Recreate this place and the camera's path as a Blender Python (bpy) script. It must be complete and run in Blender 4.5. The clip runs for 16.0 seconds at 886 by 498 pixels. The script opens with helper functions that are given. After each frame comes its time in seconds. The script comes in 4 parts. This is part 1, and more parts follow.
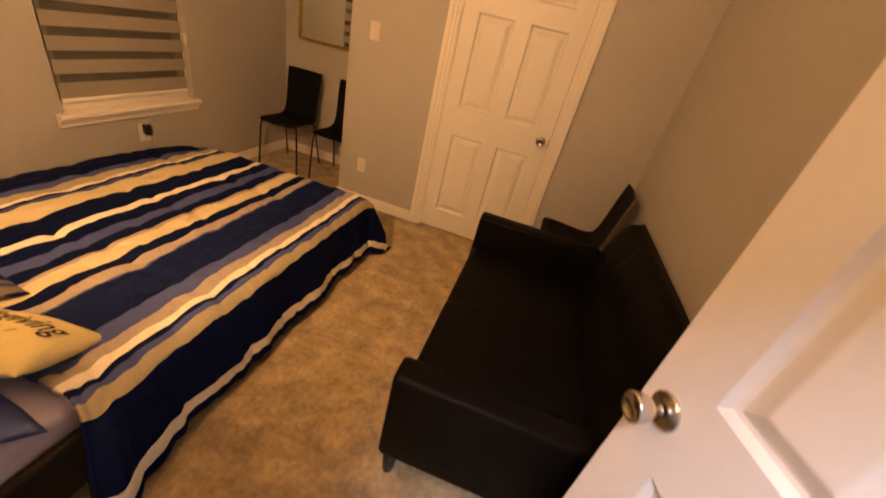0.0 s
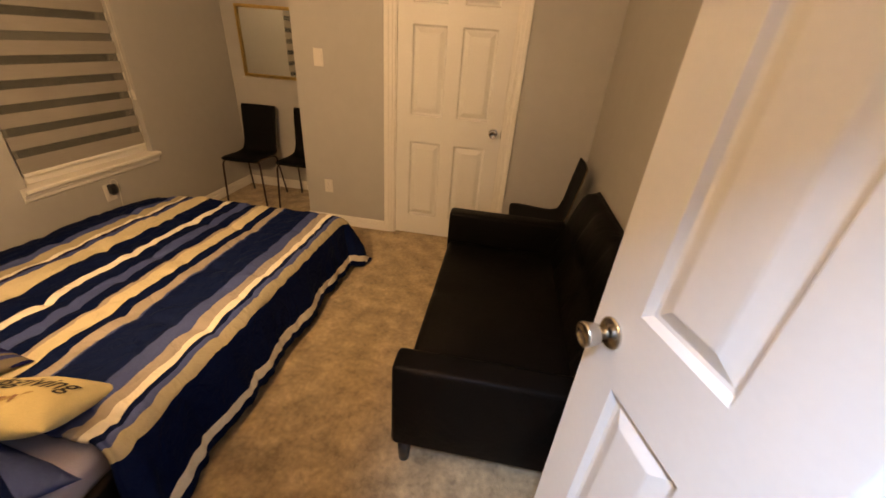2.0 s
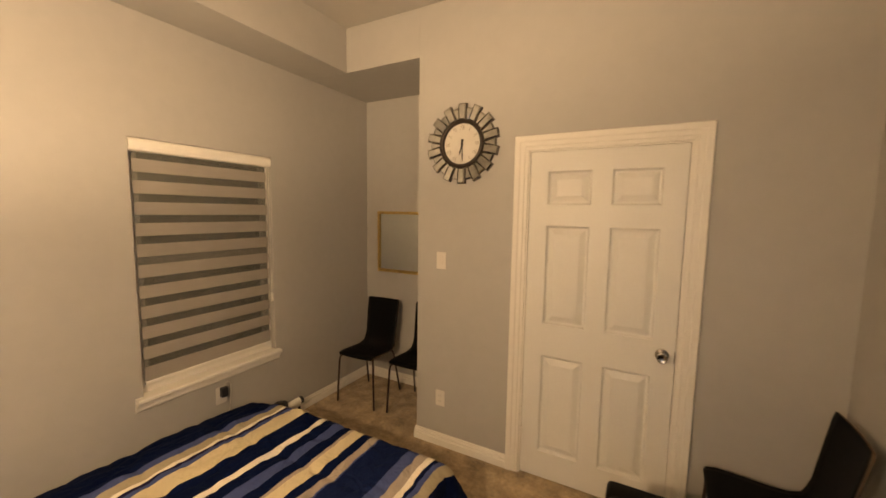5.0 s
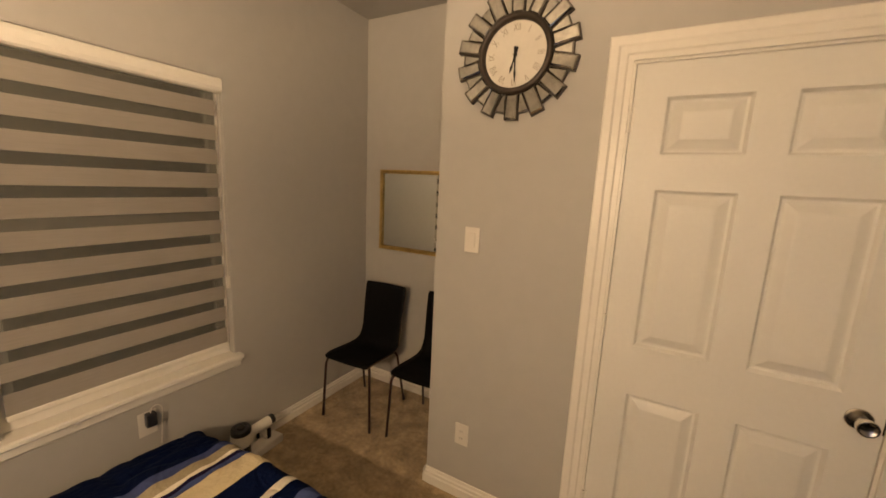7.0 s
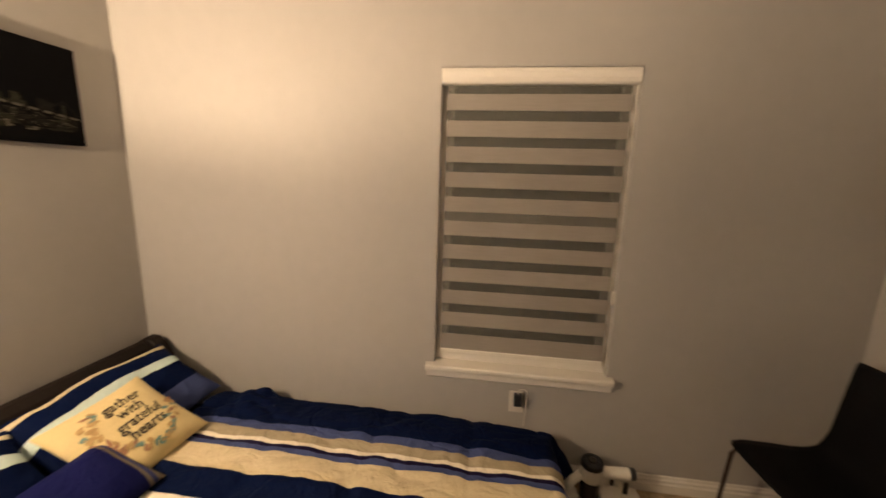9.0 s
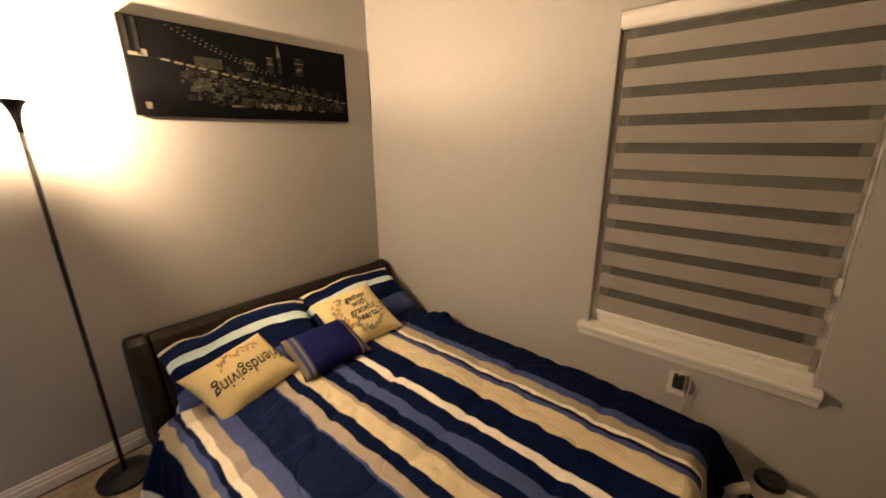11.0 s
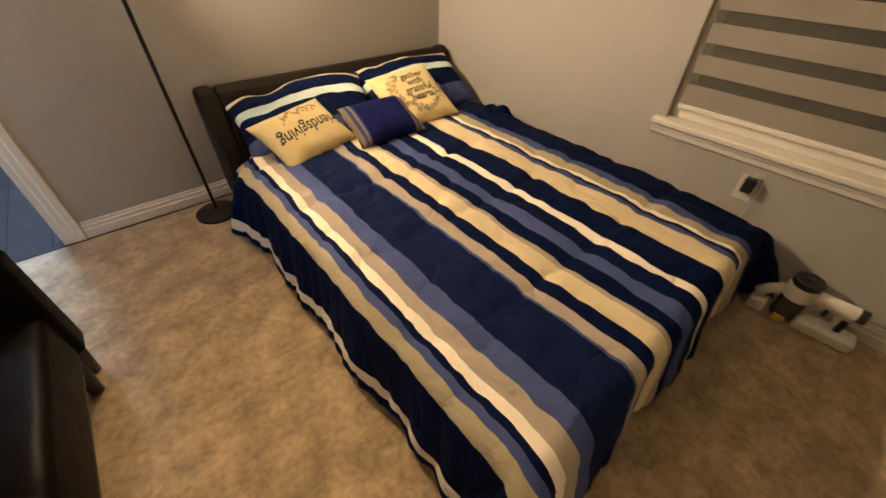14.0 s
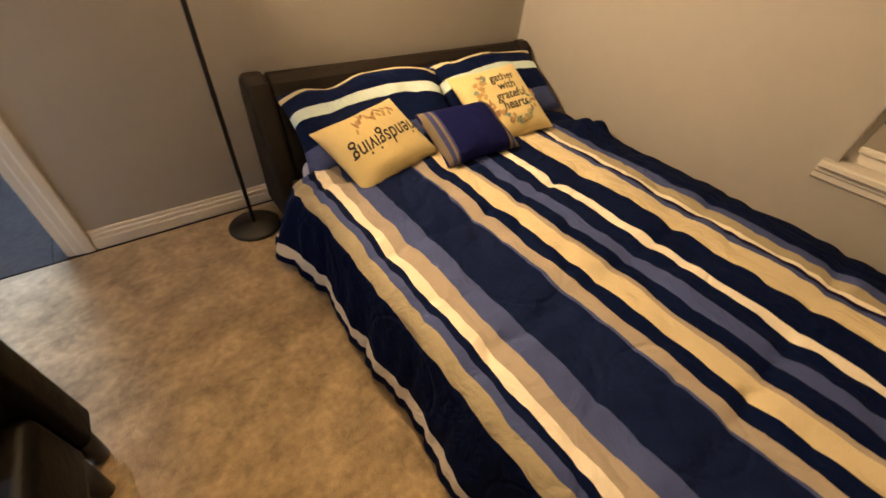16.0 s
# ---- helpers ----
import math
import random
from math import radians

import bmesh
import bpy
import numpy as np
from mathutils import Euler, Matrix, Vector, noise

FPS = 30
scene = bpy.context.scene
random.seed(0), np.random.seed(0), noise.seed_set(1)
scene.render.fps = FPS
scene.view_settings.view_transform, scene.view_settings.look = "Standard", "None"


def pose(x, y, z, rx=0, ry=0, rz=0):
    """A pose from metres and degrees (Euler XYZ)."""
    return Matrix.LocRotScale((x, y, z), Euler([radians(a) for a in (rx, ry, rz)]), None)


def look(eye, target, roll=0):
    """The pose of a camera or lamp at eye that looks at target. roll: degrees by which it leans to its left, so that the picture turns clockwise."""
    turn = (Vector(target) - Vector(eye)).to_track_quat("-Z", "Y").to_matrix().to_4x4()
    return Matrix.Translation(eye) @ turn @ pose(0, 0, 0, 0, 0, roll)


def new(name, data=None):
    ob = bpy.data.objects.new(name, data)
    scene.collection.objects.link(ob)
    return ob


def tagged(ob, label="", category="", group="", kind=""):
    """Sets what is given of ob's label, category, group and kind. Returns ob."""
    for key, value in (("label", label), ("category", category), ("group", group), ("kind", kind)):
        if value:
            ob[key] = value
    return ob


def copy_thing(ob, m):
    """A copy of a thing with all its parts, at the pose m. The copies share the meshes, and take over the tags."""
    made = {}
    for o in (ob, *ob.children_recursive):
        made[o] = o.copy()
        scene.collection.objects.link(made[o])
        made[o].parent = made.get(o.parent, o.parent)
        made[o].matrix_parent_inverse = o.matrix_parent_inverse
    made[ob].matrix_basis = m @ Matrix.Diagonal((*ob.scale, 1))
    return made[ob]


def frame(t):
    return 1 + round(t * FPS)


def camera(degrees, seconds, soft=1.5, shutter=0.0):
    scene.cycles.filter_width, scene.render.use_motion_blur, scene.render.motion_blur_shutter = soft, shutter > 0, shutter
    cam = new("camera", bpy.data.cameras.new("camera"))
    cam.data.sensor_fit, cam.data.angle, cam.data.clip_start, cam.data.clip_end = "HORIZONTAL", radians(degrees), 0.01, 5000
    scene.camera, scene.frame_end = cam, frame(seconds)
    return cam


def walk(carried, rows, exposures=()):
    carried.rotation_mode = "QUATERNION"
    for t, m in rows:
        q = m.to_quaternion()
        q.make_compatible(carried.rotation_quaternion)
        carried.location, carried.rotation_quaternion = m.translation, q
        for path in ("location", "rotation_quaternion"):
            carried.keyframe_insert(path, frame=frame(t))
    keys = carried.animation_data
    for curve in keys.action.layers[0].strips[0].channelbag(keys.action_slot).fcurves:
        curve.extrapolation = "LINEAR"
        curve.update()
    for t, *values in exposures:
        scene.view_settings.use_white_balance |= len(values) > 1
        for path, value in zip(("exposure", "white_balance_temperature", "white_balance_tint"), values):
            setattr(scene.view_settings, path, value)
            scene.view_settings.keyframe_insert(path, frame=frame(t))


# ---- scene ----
cam = camera(99.3, 16.0, soft=1.6, shutter=0.4)
PATH = [
    (0, (2.577, 0.148, 1.491), (2.285, 1.854, 0.489), 14.2),
    (0.5, (2.562, 0.249, 1.567), (2.15, 1.997, 0.688), 12.9),
    (1, (2.635, 0.304, 1.504), (2.159, 2.076, 0.707), 8.2),
    (1.5, (2.648, 0.254, 1.464), (2.334, 1.996, 0.534), 5.2),
    (2, (2.643, 0.032, 1.521), (2.428, 1.77, 0.555), 4.7),
    (2.5, (2.657, -0.058, 1.623), (2.461, 1.784, 0.867), 2.5),
    (3, (2.68, -0.004, 1.652), (2.476, 1.914, 1.125), 2.3),
    (3.5, (2.674, 0.156, 1.687), (2.236, 2.074, 1.328), 1.1),
    (4, (2.67, 0.336, 1.722), (2.026, 2.211, 1.458), 0.1),
    (4.5, (2.624, 0.527, 1.694), (1.763, 2.324, 1.519), -0.3),
    (4.7, (2.57, 0.594, 1.69), (1.658, 2.365, 1.514), -0.0),
    (6.8, (1.96, 1.306, 1.604), (0.985, 3.025, 1.298), 2.2),
    (7, (1.954, 1.393, 1.596), (1.0, 3.118, 1.256), 2.7),
    (7.5, (1.956, 1.608, 1.534), (0.566, 2.978, 1.099), 4.1),
    (8, (1.874, 1.809, 1.558), (0.127, 2.687, 1.138), 3.9),
    (8.5, (1.85, 1.934, 1.544), (-0.088, 2.217, 1.139), 1.9),
    (9, (1.828, 1.961, 1.57), (-0.12, 1.709, 1.193), 1.7),
    (9.5, (1.817, 1.996, 1.576), (-0.044, 1.349, 1.229), 1.2),
    (9.7, (1.794, 2.014, 1.59), (-0.029, 1.272, 1.236), 0.8),
    (11.8, (1.925, 2.451, 1.445), (0.617, 1.086, 0.791), -0.7),
    (12, (1.915, 2.473, 1.409), (0.599, 1.14, 0.709), -0.0),
    (12.5, (1.92, 2.5, 1.332), (0.636, 1.262, 0.426), -0.1),
    (13, (1.96, 2.487, 1.27), (0.792, 1.333, 0.127), 0.5),
    (13.5, (1.978, 2.455, 1.254), (0.92, 1.326, -0.014), 0.9),
    (14, (1.966, 2.357, 1.274), (0.965, 1.215, -0.027), 1.6),
    (14.5, (1.902, 2.196, 1.286), (1.064, 0.929, -0.015), 2.6),
    (15, (1.868, 2.103, 1.272), (1.121, 0.78, -0.029), 2.3),
    (15.5, (1.933, 1.907, 1.24), (1.102, 0.64, -0.066), 5.3),
    (16, (1.998, 1.769, 1.193), (1.012, 0.665, -0.152), 6.6),
]
EXPOSURES = [(0.0, 0.42, 14000, 38), (0.5, 0.45, 14000, 36), (1.0, 0.68, 9900, 22), (1.5, 0.6, 8700, 18), (2.5, 0.32, 9900, 26), (3.5, 0.28, 11800, 32), (4.0, 0.42, 9500, 21), (4.5, 0.5, 8000, 15),
             (7.0, 0.5, 7000, 14), (8.0, 0.36, 6900, 16), (9.5, 0.5, 6300, 15), (11.8, 0.32, 7100, 16), (12.5, 0.5, 6900, 14), (13.0, 0.8, 6700, 12), (14.5, 0.8, 6900, 12), (16.0, 0.7, 7800, 14)]
walk(cam, [(t, look(eye, target, roll)) for t, eye, target, roll in PATH], EXPOSURES)

# ---- light ----
OPEN = 71.5  # how far the entry door stands open, degrees
LAMP = (1.784, 0.192)
RIM = 1.790
world = bpy.data.worlds.new("night")
world.use_nodes = True
world.node_tree.nodes["Background"].inputs["Color"].default_value = (0.30, 0.36, 0.50, 1)
world.node_tree.nodes["Background"].inputs["Strength"].default_value = 0.01
scene.world = world


def lamp(name, kind, m, energy, color, size):
    d = bpy.data.lights.new(name, kind)
    d.energy, d.color = energy, color
    if kind == "AREA":
        d.size = size
    else:
        d.shadow_soft_size = size
    ob = new(name, d)
    ob.matrix_world = m
    return ob


# the hallway's ceiling light; the torchiere's bulb is a glowing mesh of its own
lamp("hall_light", "AREA", pose(2.45, -0.50, 2.56), 100, (0.38, 0.59, 1.0), 0.30)


# ---- small tools ----
def part(name, bm, material, parent=None, label="", smooth=False):
    me = bpy.data.meshes.new(name)
    bm.to_mesh(me)
    bm.free()
    if smooth:
        for p in me.polygons:
            p.use_smooth = True
    ob = new(name, me)
    for m in (material if isinstance(material, (list, tuple)) else [material]):
        me.materials.append(m)
    if parent is not None:
        ob.parent = parent
    if label:
        ob["label"] = label
    return ob


def thing(name, m, label, category, group="", kind=""):
    ob = new(name)
    ob.empty_display_size = 0.05
    ob.matrix_world = m
    return tagged(ob, label, category, group, kind)


def add_box(bm, x0, x1, y0, y1, z0, z1, bevel=0.0, seg=2):
    m = Matrix.Translation(((x0 + x1) / 2, (y0 + y1) / 2, (z0 + z1) / 2)) @ Matrix.Diagonal((abs(x1 - x0), abs(y1 - y0), abs(z1 - z0), 1))
    vs = bmesh.ops.create_cube(bm, size=1, matrix=m)["verts"]
    if bevel > 0:
        es = list({e for v in vs for e in v.link_edges})
        bmesh.ops.bevel(bm, geom=es, offset=bevel, segments=seg, affect="EDGES", profile=0.5)
    return bm


def box(x0, x1, y0, y1, z0, z1, bevel=0.0, seg=2):
    return add_box(bmesh.new(), x0, x1, y0, y1, z0, z1, bevel, seg)


def lathe(profile, steps=32, bm=None, m=None):
    """A turned solid about z from (radius, height) pairs."""
    bm = bm or bmesh.new()
    m = m or Matrix()
    rings = []
    for r, z in profile:
        if r < 1e-5:
            rings.append([bm.verts.new(m @ Vector((0, 0, z)))])
        else:
            rings.append([bm.verts.new(m @ Vector((r * math.cos(2 * math.pi * k / steps), r * math.sin(2 * math.pi * k / steps), z))) for k in range(steps)])
    for a, b in zip(rings, rings[1:]):
        for k in range(steps):
            k2 = (k + 1) % steps
            if len(a) == 1 and len(b) == 1:
                continue
            if len(a) == 1:
                bm.faces.new((a[0], b[k2], b[k]))
            elif len(b) == 1:
                bm.faces.new((a[k], a[k2], b[0]))
            else:
                bm.faces.new((a[k], a[k2], b[k2], b[k]))
    return bm


def tube(points, r, steps=10, bm=None, closed_ends=True):
    """A round bar along a line of points."""
    bm = bm or bmesh.new()
    pts = [Vector(p) for p in points]
    rings = []
    up = Vector((0.31, 0.57, 0.76))
    for i, p in enumerate(pts):
        d = (pts[min(i + 1, len(pts) - 1)] - pts[max(i - 1, 0)]).normalized()
        a = d.cross(up).normalized()
        b = d.cross(a)
        rings.append([bm.verts.new(p + r * (math.cos(2 * math.pi * k / steps) * a + math.sin(2 * math.pi * k / steps) * b)) for k in range(steps)])
    for a, b in zip(rings, rings[1:]):
        for k in range(steps):
            bm.faces.new((a[k], a[(k + 1) % steps], b[(k + 1) % steps], b[k]))
    if closed_ends:
        bm.faces.new(rings[0][::-1])
        bm.faces.new(rings[-1])
    bmesh.ops.recalc_face_normals(bm, faces=bm.faces)
    return bm


def sweep(profile, path_pts, bm=None):
    """A moulding: a closed (out, up) outline carried along straight runs of (origin, out, up) frames."""
    bm = bm or bmesh.new()
    rings = [[bm.verts.new(o + a * u + b * v) for a, b in profile] for o, u, v in path_pts]
    n = len(profile)
    for r, s in zip(rings, rings[1:]):
        for k in range(n):
            bm.faces.new((r[k], r[(k + 1) % n], s[(k + 1) % n], s[k]))
    bm.faces.new(rings[0][::-1])
    bm.faces.new(rings[-1])
    bmesh.ops.recalc_face_normals(bm, faces=bm.faces)
    return bm


def wall_with_hole(axis, lo, hi, a0, a1, z0, z1, holes):
    """A wall slab between lo and hi on one axis, from a0 to a1 along the other, with holes (b0, b1, z0, z1)."""
    bm = bmesh.new()
    cuts = sorted({a0, a1, *[h[0] for h in holes], *[h[1] for h in holes]})
    zs = sorted({z0, z1, *[h[2] for h in holes], *[h[3] for h in holes]})
    for p, q in zip(cuts, cuts[1:]):
        for u, v in zip(zs, zs[1:]):
            mp, mz = (p + q) / 2, (u + v) / 2
            if any(h[0] < mp < h[1] and h[2] < mz < h[3] for h in holes):
                continue
            if axis == "x":
                add_box(bm, lo, hi, p, q, u, v)
            else:
                add_box(bm, p, q, lo, hi, u, v)
    bmesh.ops.remove_doubles(bm, verts=bm.verts, dist=1e-5)
    bm.verts.index_update()
    seen = {}
    for f in bm.faces:
        seen.setdefault(tuple(sorted(v.index for v in f.verts)), []).append(f)
    bmesh.ops.delete(bm, geom=[f for fs in seen.values() if len(fs) > 1 for f in fs], context="FACES_ONLY")
    return bm


# ---- materials ----
def material(name, color, rough=0.6, metal=0.0, spec=0.5, var=0.12, scale=3.0, fine=60.0, bump=0.1, bump_scale=None, dist=0.002, sheen=0.0, coords="Object"):
    """A plain surface with two scales of tone variation and a fine relief."""
    m = bpy.data.materials.new(name)
    m.use_nodes = True
    nt = m.node_tree
    b = nt.nodes["Principled BSDF"]
    b.inputs["Roughness"].default_value = rough
    b.inputs["Metallic"].default_value = metal
    b.inputs["Specular IOR Level"].default_value = spec
    if sheen:
        b.inputs["Sheen Weight"].default_value = sheen
    tc = nt.nodes.new("ShaderNodeTexCoord")
    n1 = nt.nodes.new("ShaderNodeTexNoise")
    n1.inputs["Scale"].default_value = scale
    n1.inputs["Detail"].default_value = 4
    n2 = nt.nodes.new("ShaderNodeTexNoise")
    n2.inputs["Scale"].default_value = fine
    n2.inputs["Detail"].default_value = 3
    for n in (n1, n2):
        nt.links.new(tc.outputs[coords], n.inputs["Vector"])
    add = nt.nodes.new("ShaderNodeMath")
    add.operation = "MULTIPLY_ADD"
    add.inputs[1].default_value = 0.5
    nt.links.new(n2.outputs["Fac"], add.inputs[0])
    half = nt.nodes.new("ShaderNodeMath")
    half.operation = "MULTIPLY"
    half.inputs[1].default_value = 0.5
    nt.links.new(n1.outputs["Fac"], half.inputs[0])
    nt.links.new(half.outputs[0], add.inputs[2])
    ramp = nt.nodes.new("ShaderNodeMapRange")
    ramp.inputs["From Min"].default_value, ramp.inputs["From Max"].default_value = 0.3, 0.7
    ramp.inputs["To Min"].default_value, ramp.inputs["To Max"].default_value = 1 - var, 1 + var
    nt.links.new(add.outputs[0], ramp.inputs["Value"])
    mul = nt.nodes.new("ShaderNodeVectorMath")
    mul.operation = "SCALE"
    mul.inputs[0].default_value = color[:3]
    nt.links.new(ramp.outputs[0], mul.inputs["Scale"])
    nt.links.new(mul.outputs[0], b.inputs["Base Color"])
    if bump:
        n3 = nt.nodes.new("ShaderNodeTexNoise")
        n3.inputs["Scale"].default_value = bump_scale or fine
        n3.inputs["Detail"].default_value = 3
        nt.links.new(tc.outputs[coords], n3.inputs["Vector"])
        bp = nt.nodes.new("ShaderNodeBump")
        bp.inputs["Strength"].default_value = bump
        bp.inputs["Distance"].default_value = dist
        nt.links.new(n3.outputs["Fac"], bp.inputs["Height"])
        nt.links.new(bp.outputs[0], b.inputs["Normal"])
    return m


def striped(name, axis, bands, colors, wobble=0.01, coords="UV", rough=0.75):
    """Woven cloth with printed bands: (start, colour index) pairs along one axis."""
    m = material(name, (1, 1, 1), rough=rough, var=0.10, scale=6, fine=350, bump=0.25, bump_scale=500, dist=0.0008, coords="Object")
    nt = m.node_tree
    b = nt.nodes["Principled BSDF"]
    b.inputs["Specular IOR Level"].default_value = 0.03
    tc = next(n for n in nt.nodes if n.type == "TEX_COORD")
    sep = nt.nodes.new("ShaderNodeSeparateXYZ")
    nt.links.new(tc.outputs[coords], sep.inputs[0])
    wob = nt.nodes.new("ShaderNodeTexNoise")
    wob.inputs["Scale"].default_value = 9
    wob.inputs["Detail"].default_value = 2
    nt.links.new(tc.outputs["Object"], wob.inputs["Vector"])
    w2 = nt.nodes.new("ShaderNodeMath")
    w2.operation = "MULTIPLY_ADD"
    w2.inputs[1].default_value = 2 * wobble
    nt.links.new(wob.outputs["Fac"], w2.inputs[0])
    nt.links.new(sep.outputs["XYZ".index(axis)], w2.inputs[2])
    lo, hi = bands[0][0] - 0.02, bands[-1][0] + 0.3
    mr = nt.nodes.new("ShaderNodeMapRange")
    mr.inputs["From Min"].default_value, mr.inputs["From Max"].default_value = lo + wobble, hi + wobble
    nt.links.new(w2.outputs[0], mr.inputs["Value"])
    ramp = nt.nodes.new("ShaderNodeValToRGB")
    ramp.color_ramp.interpolation = "CONSTANT"
    els = ramp.color_ramp.elements
    els[0].position, els[0].color = 0.0, (*colors[bands[0][1]], 1)
    els[1].position, els[1].color = (bands[1][0] - lo) / (hi - lo), (*colors[bands[1][1]], 1)
    for s, c in bands[2:]:
        e = els.new((s - lo) / (hi - lo))
        e.color = (*colors[c], 1)
    nt.links.new(mr.outputs[0], ramp.inputs["Fac"])
    mul = next(n for n in nt.nodes if n.type == "VECT_MATH")
    nt.links.new(ramp.outputs["Color"], mul.inputs[0])
    return m


def glowing(name, color, strength):
    m = bpy.data.materials.new(name)
    m.use_nodes = True
    b = m.node_tree.nodes["Principled BSDF"]
    b.inputs["Base Color"].default_value = (*color, 1)
    b.inputs["Emission Color"].default_value = (*color, 1)
    b.inputs["Emission Strength"].default_value = strength
    return m


def sheet(name, color, clear, rough=0.8):
    """Thin see-through or light-passing stuff: a mix of cloth and clear."""
    m = bpy.data.materials.new(name)
    m.use_nodes = True
    nt = m.node_tree
    b = nt.nodes["Principled BSDF"]
    b.inputs["Base Color"].default_value = (*color, 1)
    b.inputs["Roughness"].default_value = rough
    t = nt.nodes.new("ShaderNodeBsdfTransparent")
    mix = nt.nodes.new("ShaderNodeMixShader")
    mix.inputs[0].default_value = clear
    nt.links.new(b.outputs[0], mix.inputs[1])
    nt.links.new(t.outputs[0], mix.inputs[2])
    nt.links.new(mix.outputs[0], nt.nodes["Material Output"].inputs["Surface"])
    return m


def frosted(name, color, clear):
    """Frosted glass: part of the light goes straight on, the rest is spread."""
    m = bpy.data.materials.new(name)
    m.use_nodes = True
    nt = m.node_tree
    nt.nodes.remove(nt.nodes["Principled BSDF"])
    t = nt.nodes.new("ShaderNodeBsdfTranslucent")
    t.inputs["Color"].default_value = (*color, 1)
    c = nt.nodes.new("ShaderNodeBsdfTransparent")
    mix = nt.nodes.new("ShaderNodeMixShader")
    mix.inputs[0].default_value = clear
    nt.links.new(t.outputs[0], mix.inputs[1])
    nt.links.new(c.outputs[0], mix.inputs[2])
    nt.links.new(mix.outputs[0], nt.nodes["Material Output"].inputs["Surface"])
    return m


PAINT = material("wall_paint", (0.405, 0.390, 0.365), rough=0.55, spec=0.35, var=0.035, scale=1.3, fine=14, bump=0.12, bump_scale=130, dist=0.0015)
CEIL = material("ceiling_paint", (0.46, 0.435, 0.395), rough=0.7, spec=0.3, var=0.03, scale=1.5, fine=12, bump=0.2, bump_scale=110, dist=0.002)
# the room's greige, darkened so the hall light doesn't render it too bright
HALLPAINT_DIM = material("hall_paint_dimmed", (0.26, 0.262, 0.268), rough=0.6, spec=0.3, var=0.03, scale=1.3, fine=14, bump=0.1, bump_scale=130, dist=0.0015)
WHITE = material("white_trim", (0.74, 0.71, 0.65), rough=0.35, var=0.03, scale=4, fine=40, bump=0.05, bump_scale=90, dist=0.001)
DOORWHITE = material("door_paint", (0.70, 0.685, 0.645), rough=0.42, spec=0.35, var=0.025, scale=3, fine=60, bump=0.10, bump_scale=220, dist=0.0006)
PLATE = material("white_plastic", (0.64, 0.61, 0.55), rough=0.3, var=0.02, scale=10, fine=80, bump=0.0)
STEEL = material("brushed_nickel", (0.62, 0.58, 0.52), rough=0.22, metal=1.0, var=0.08, scale=20, fine=200, bump=0.02)
BRASS = material("gilt_frame", (0.55, 0.38, 0.14), rough=0.35, metal=0.85, var=0.25, scale=18, fine=160, bump=0.2, bump_scale=120, dist=0.001)
BLACK = material("black_metal", (0.014, 0.0125, 0.012), rough=0.5, spec=0.2, var=0.2, scale=8, fine=90, bump=0.04)
BLACKPLASTIC = material("black_plastic", (0.018, 0.018, 0.02), rough=0.35, var=0.2, scale=10, fine=90, bump=0.03)
LEATHER = material("black_leather", (0.0042, 0.0036, 0.0032), rough=0.40, spec=0.04, var=0.25, scale=5, fine=120, bump=0.22, bump_scale=260, dist=0.0012)
BROWNLEATHER = material("dark_brown_leather", (0.012, 0.0088, 0.0075), rough=0.5, spec=0.11, var=0.25, scale=6, fine=120, bump=0.22, bump_scale=240, dist=0.0012)
VENEER = material("black_veneer", (0.004, 0.0038, 0.0042), rough=0.6, spec=0.08, var=0.3, scale=3, fine=70, bump=0.06)
PLY = material("plywood_edge", (0.10, 0.065, 0.035), rough=0.6, var=0.25, scale=30, fine=200, bump=0.05)
LEGRED = material("dark_red_brown_metal", (0.045, 0.022, 0.018), rough=0.35, metal=0.4, var=0.2, scale=9, fine=90, bump=0.02)
YELLOWCLOTH = material("mustard_cloth", (0.70, 0.57, 0.29), rough=0.85, spec=0.2, var=0.10, scale=8, fine=260, bump=0.3, bump_scale=420, dist=0.0008, sheen=0.1)
SHEETCLOTH = material("lavender_sheet", (0.38, 0.36, 0.46), rough=0.85, spec=0.2, var=0.08, scale=7, fine=260, bump=0.3, bump_scale=40, dist=0.002)
INK = material("dark_ink", (0.028, 0.021, 0.018), rough=0.8, var=0.2, bump=0.0)
RUST = material("rust_print", (0.33, 0.18, 0.10), rough=0.8, var=0.3, scale=40, bump=0.0)
OCHRE = material("ochre_print", (0.44, 0.29, 0.12), rough=0.8, var=0.3, scale=40, bump=0.0)
TEAL = material("teal_print", (0.16, 0.26, 0.22), rough=0.8, var=0.3, scale=40, bump=0.0)
DIAL = material("cream_dial", (0.60, 0.565, 0.50), rough=0.5, var=0.04, scale=10, fine=60, bump=0.0)
NUMERAL = material("faded_numeral", (0.27, 0.225, 0.17), rough=0.6, var=0.2, scale=30, bump=0.0)
BANDCLOTH = material("blind_cloth", (0.295, 0.268, 0.238), rough=0.85, spec=0.2, var=0.10, scale=5, fine=220, bump=0.3, bump_scale=300, dist=0.0006)
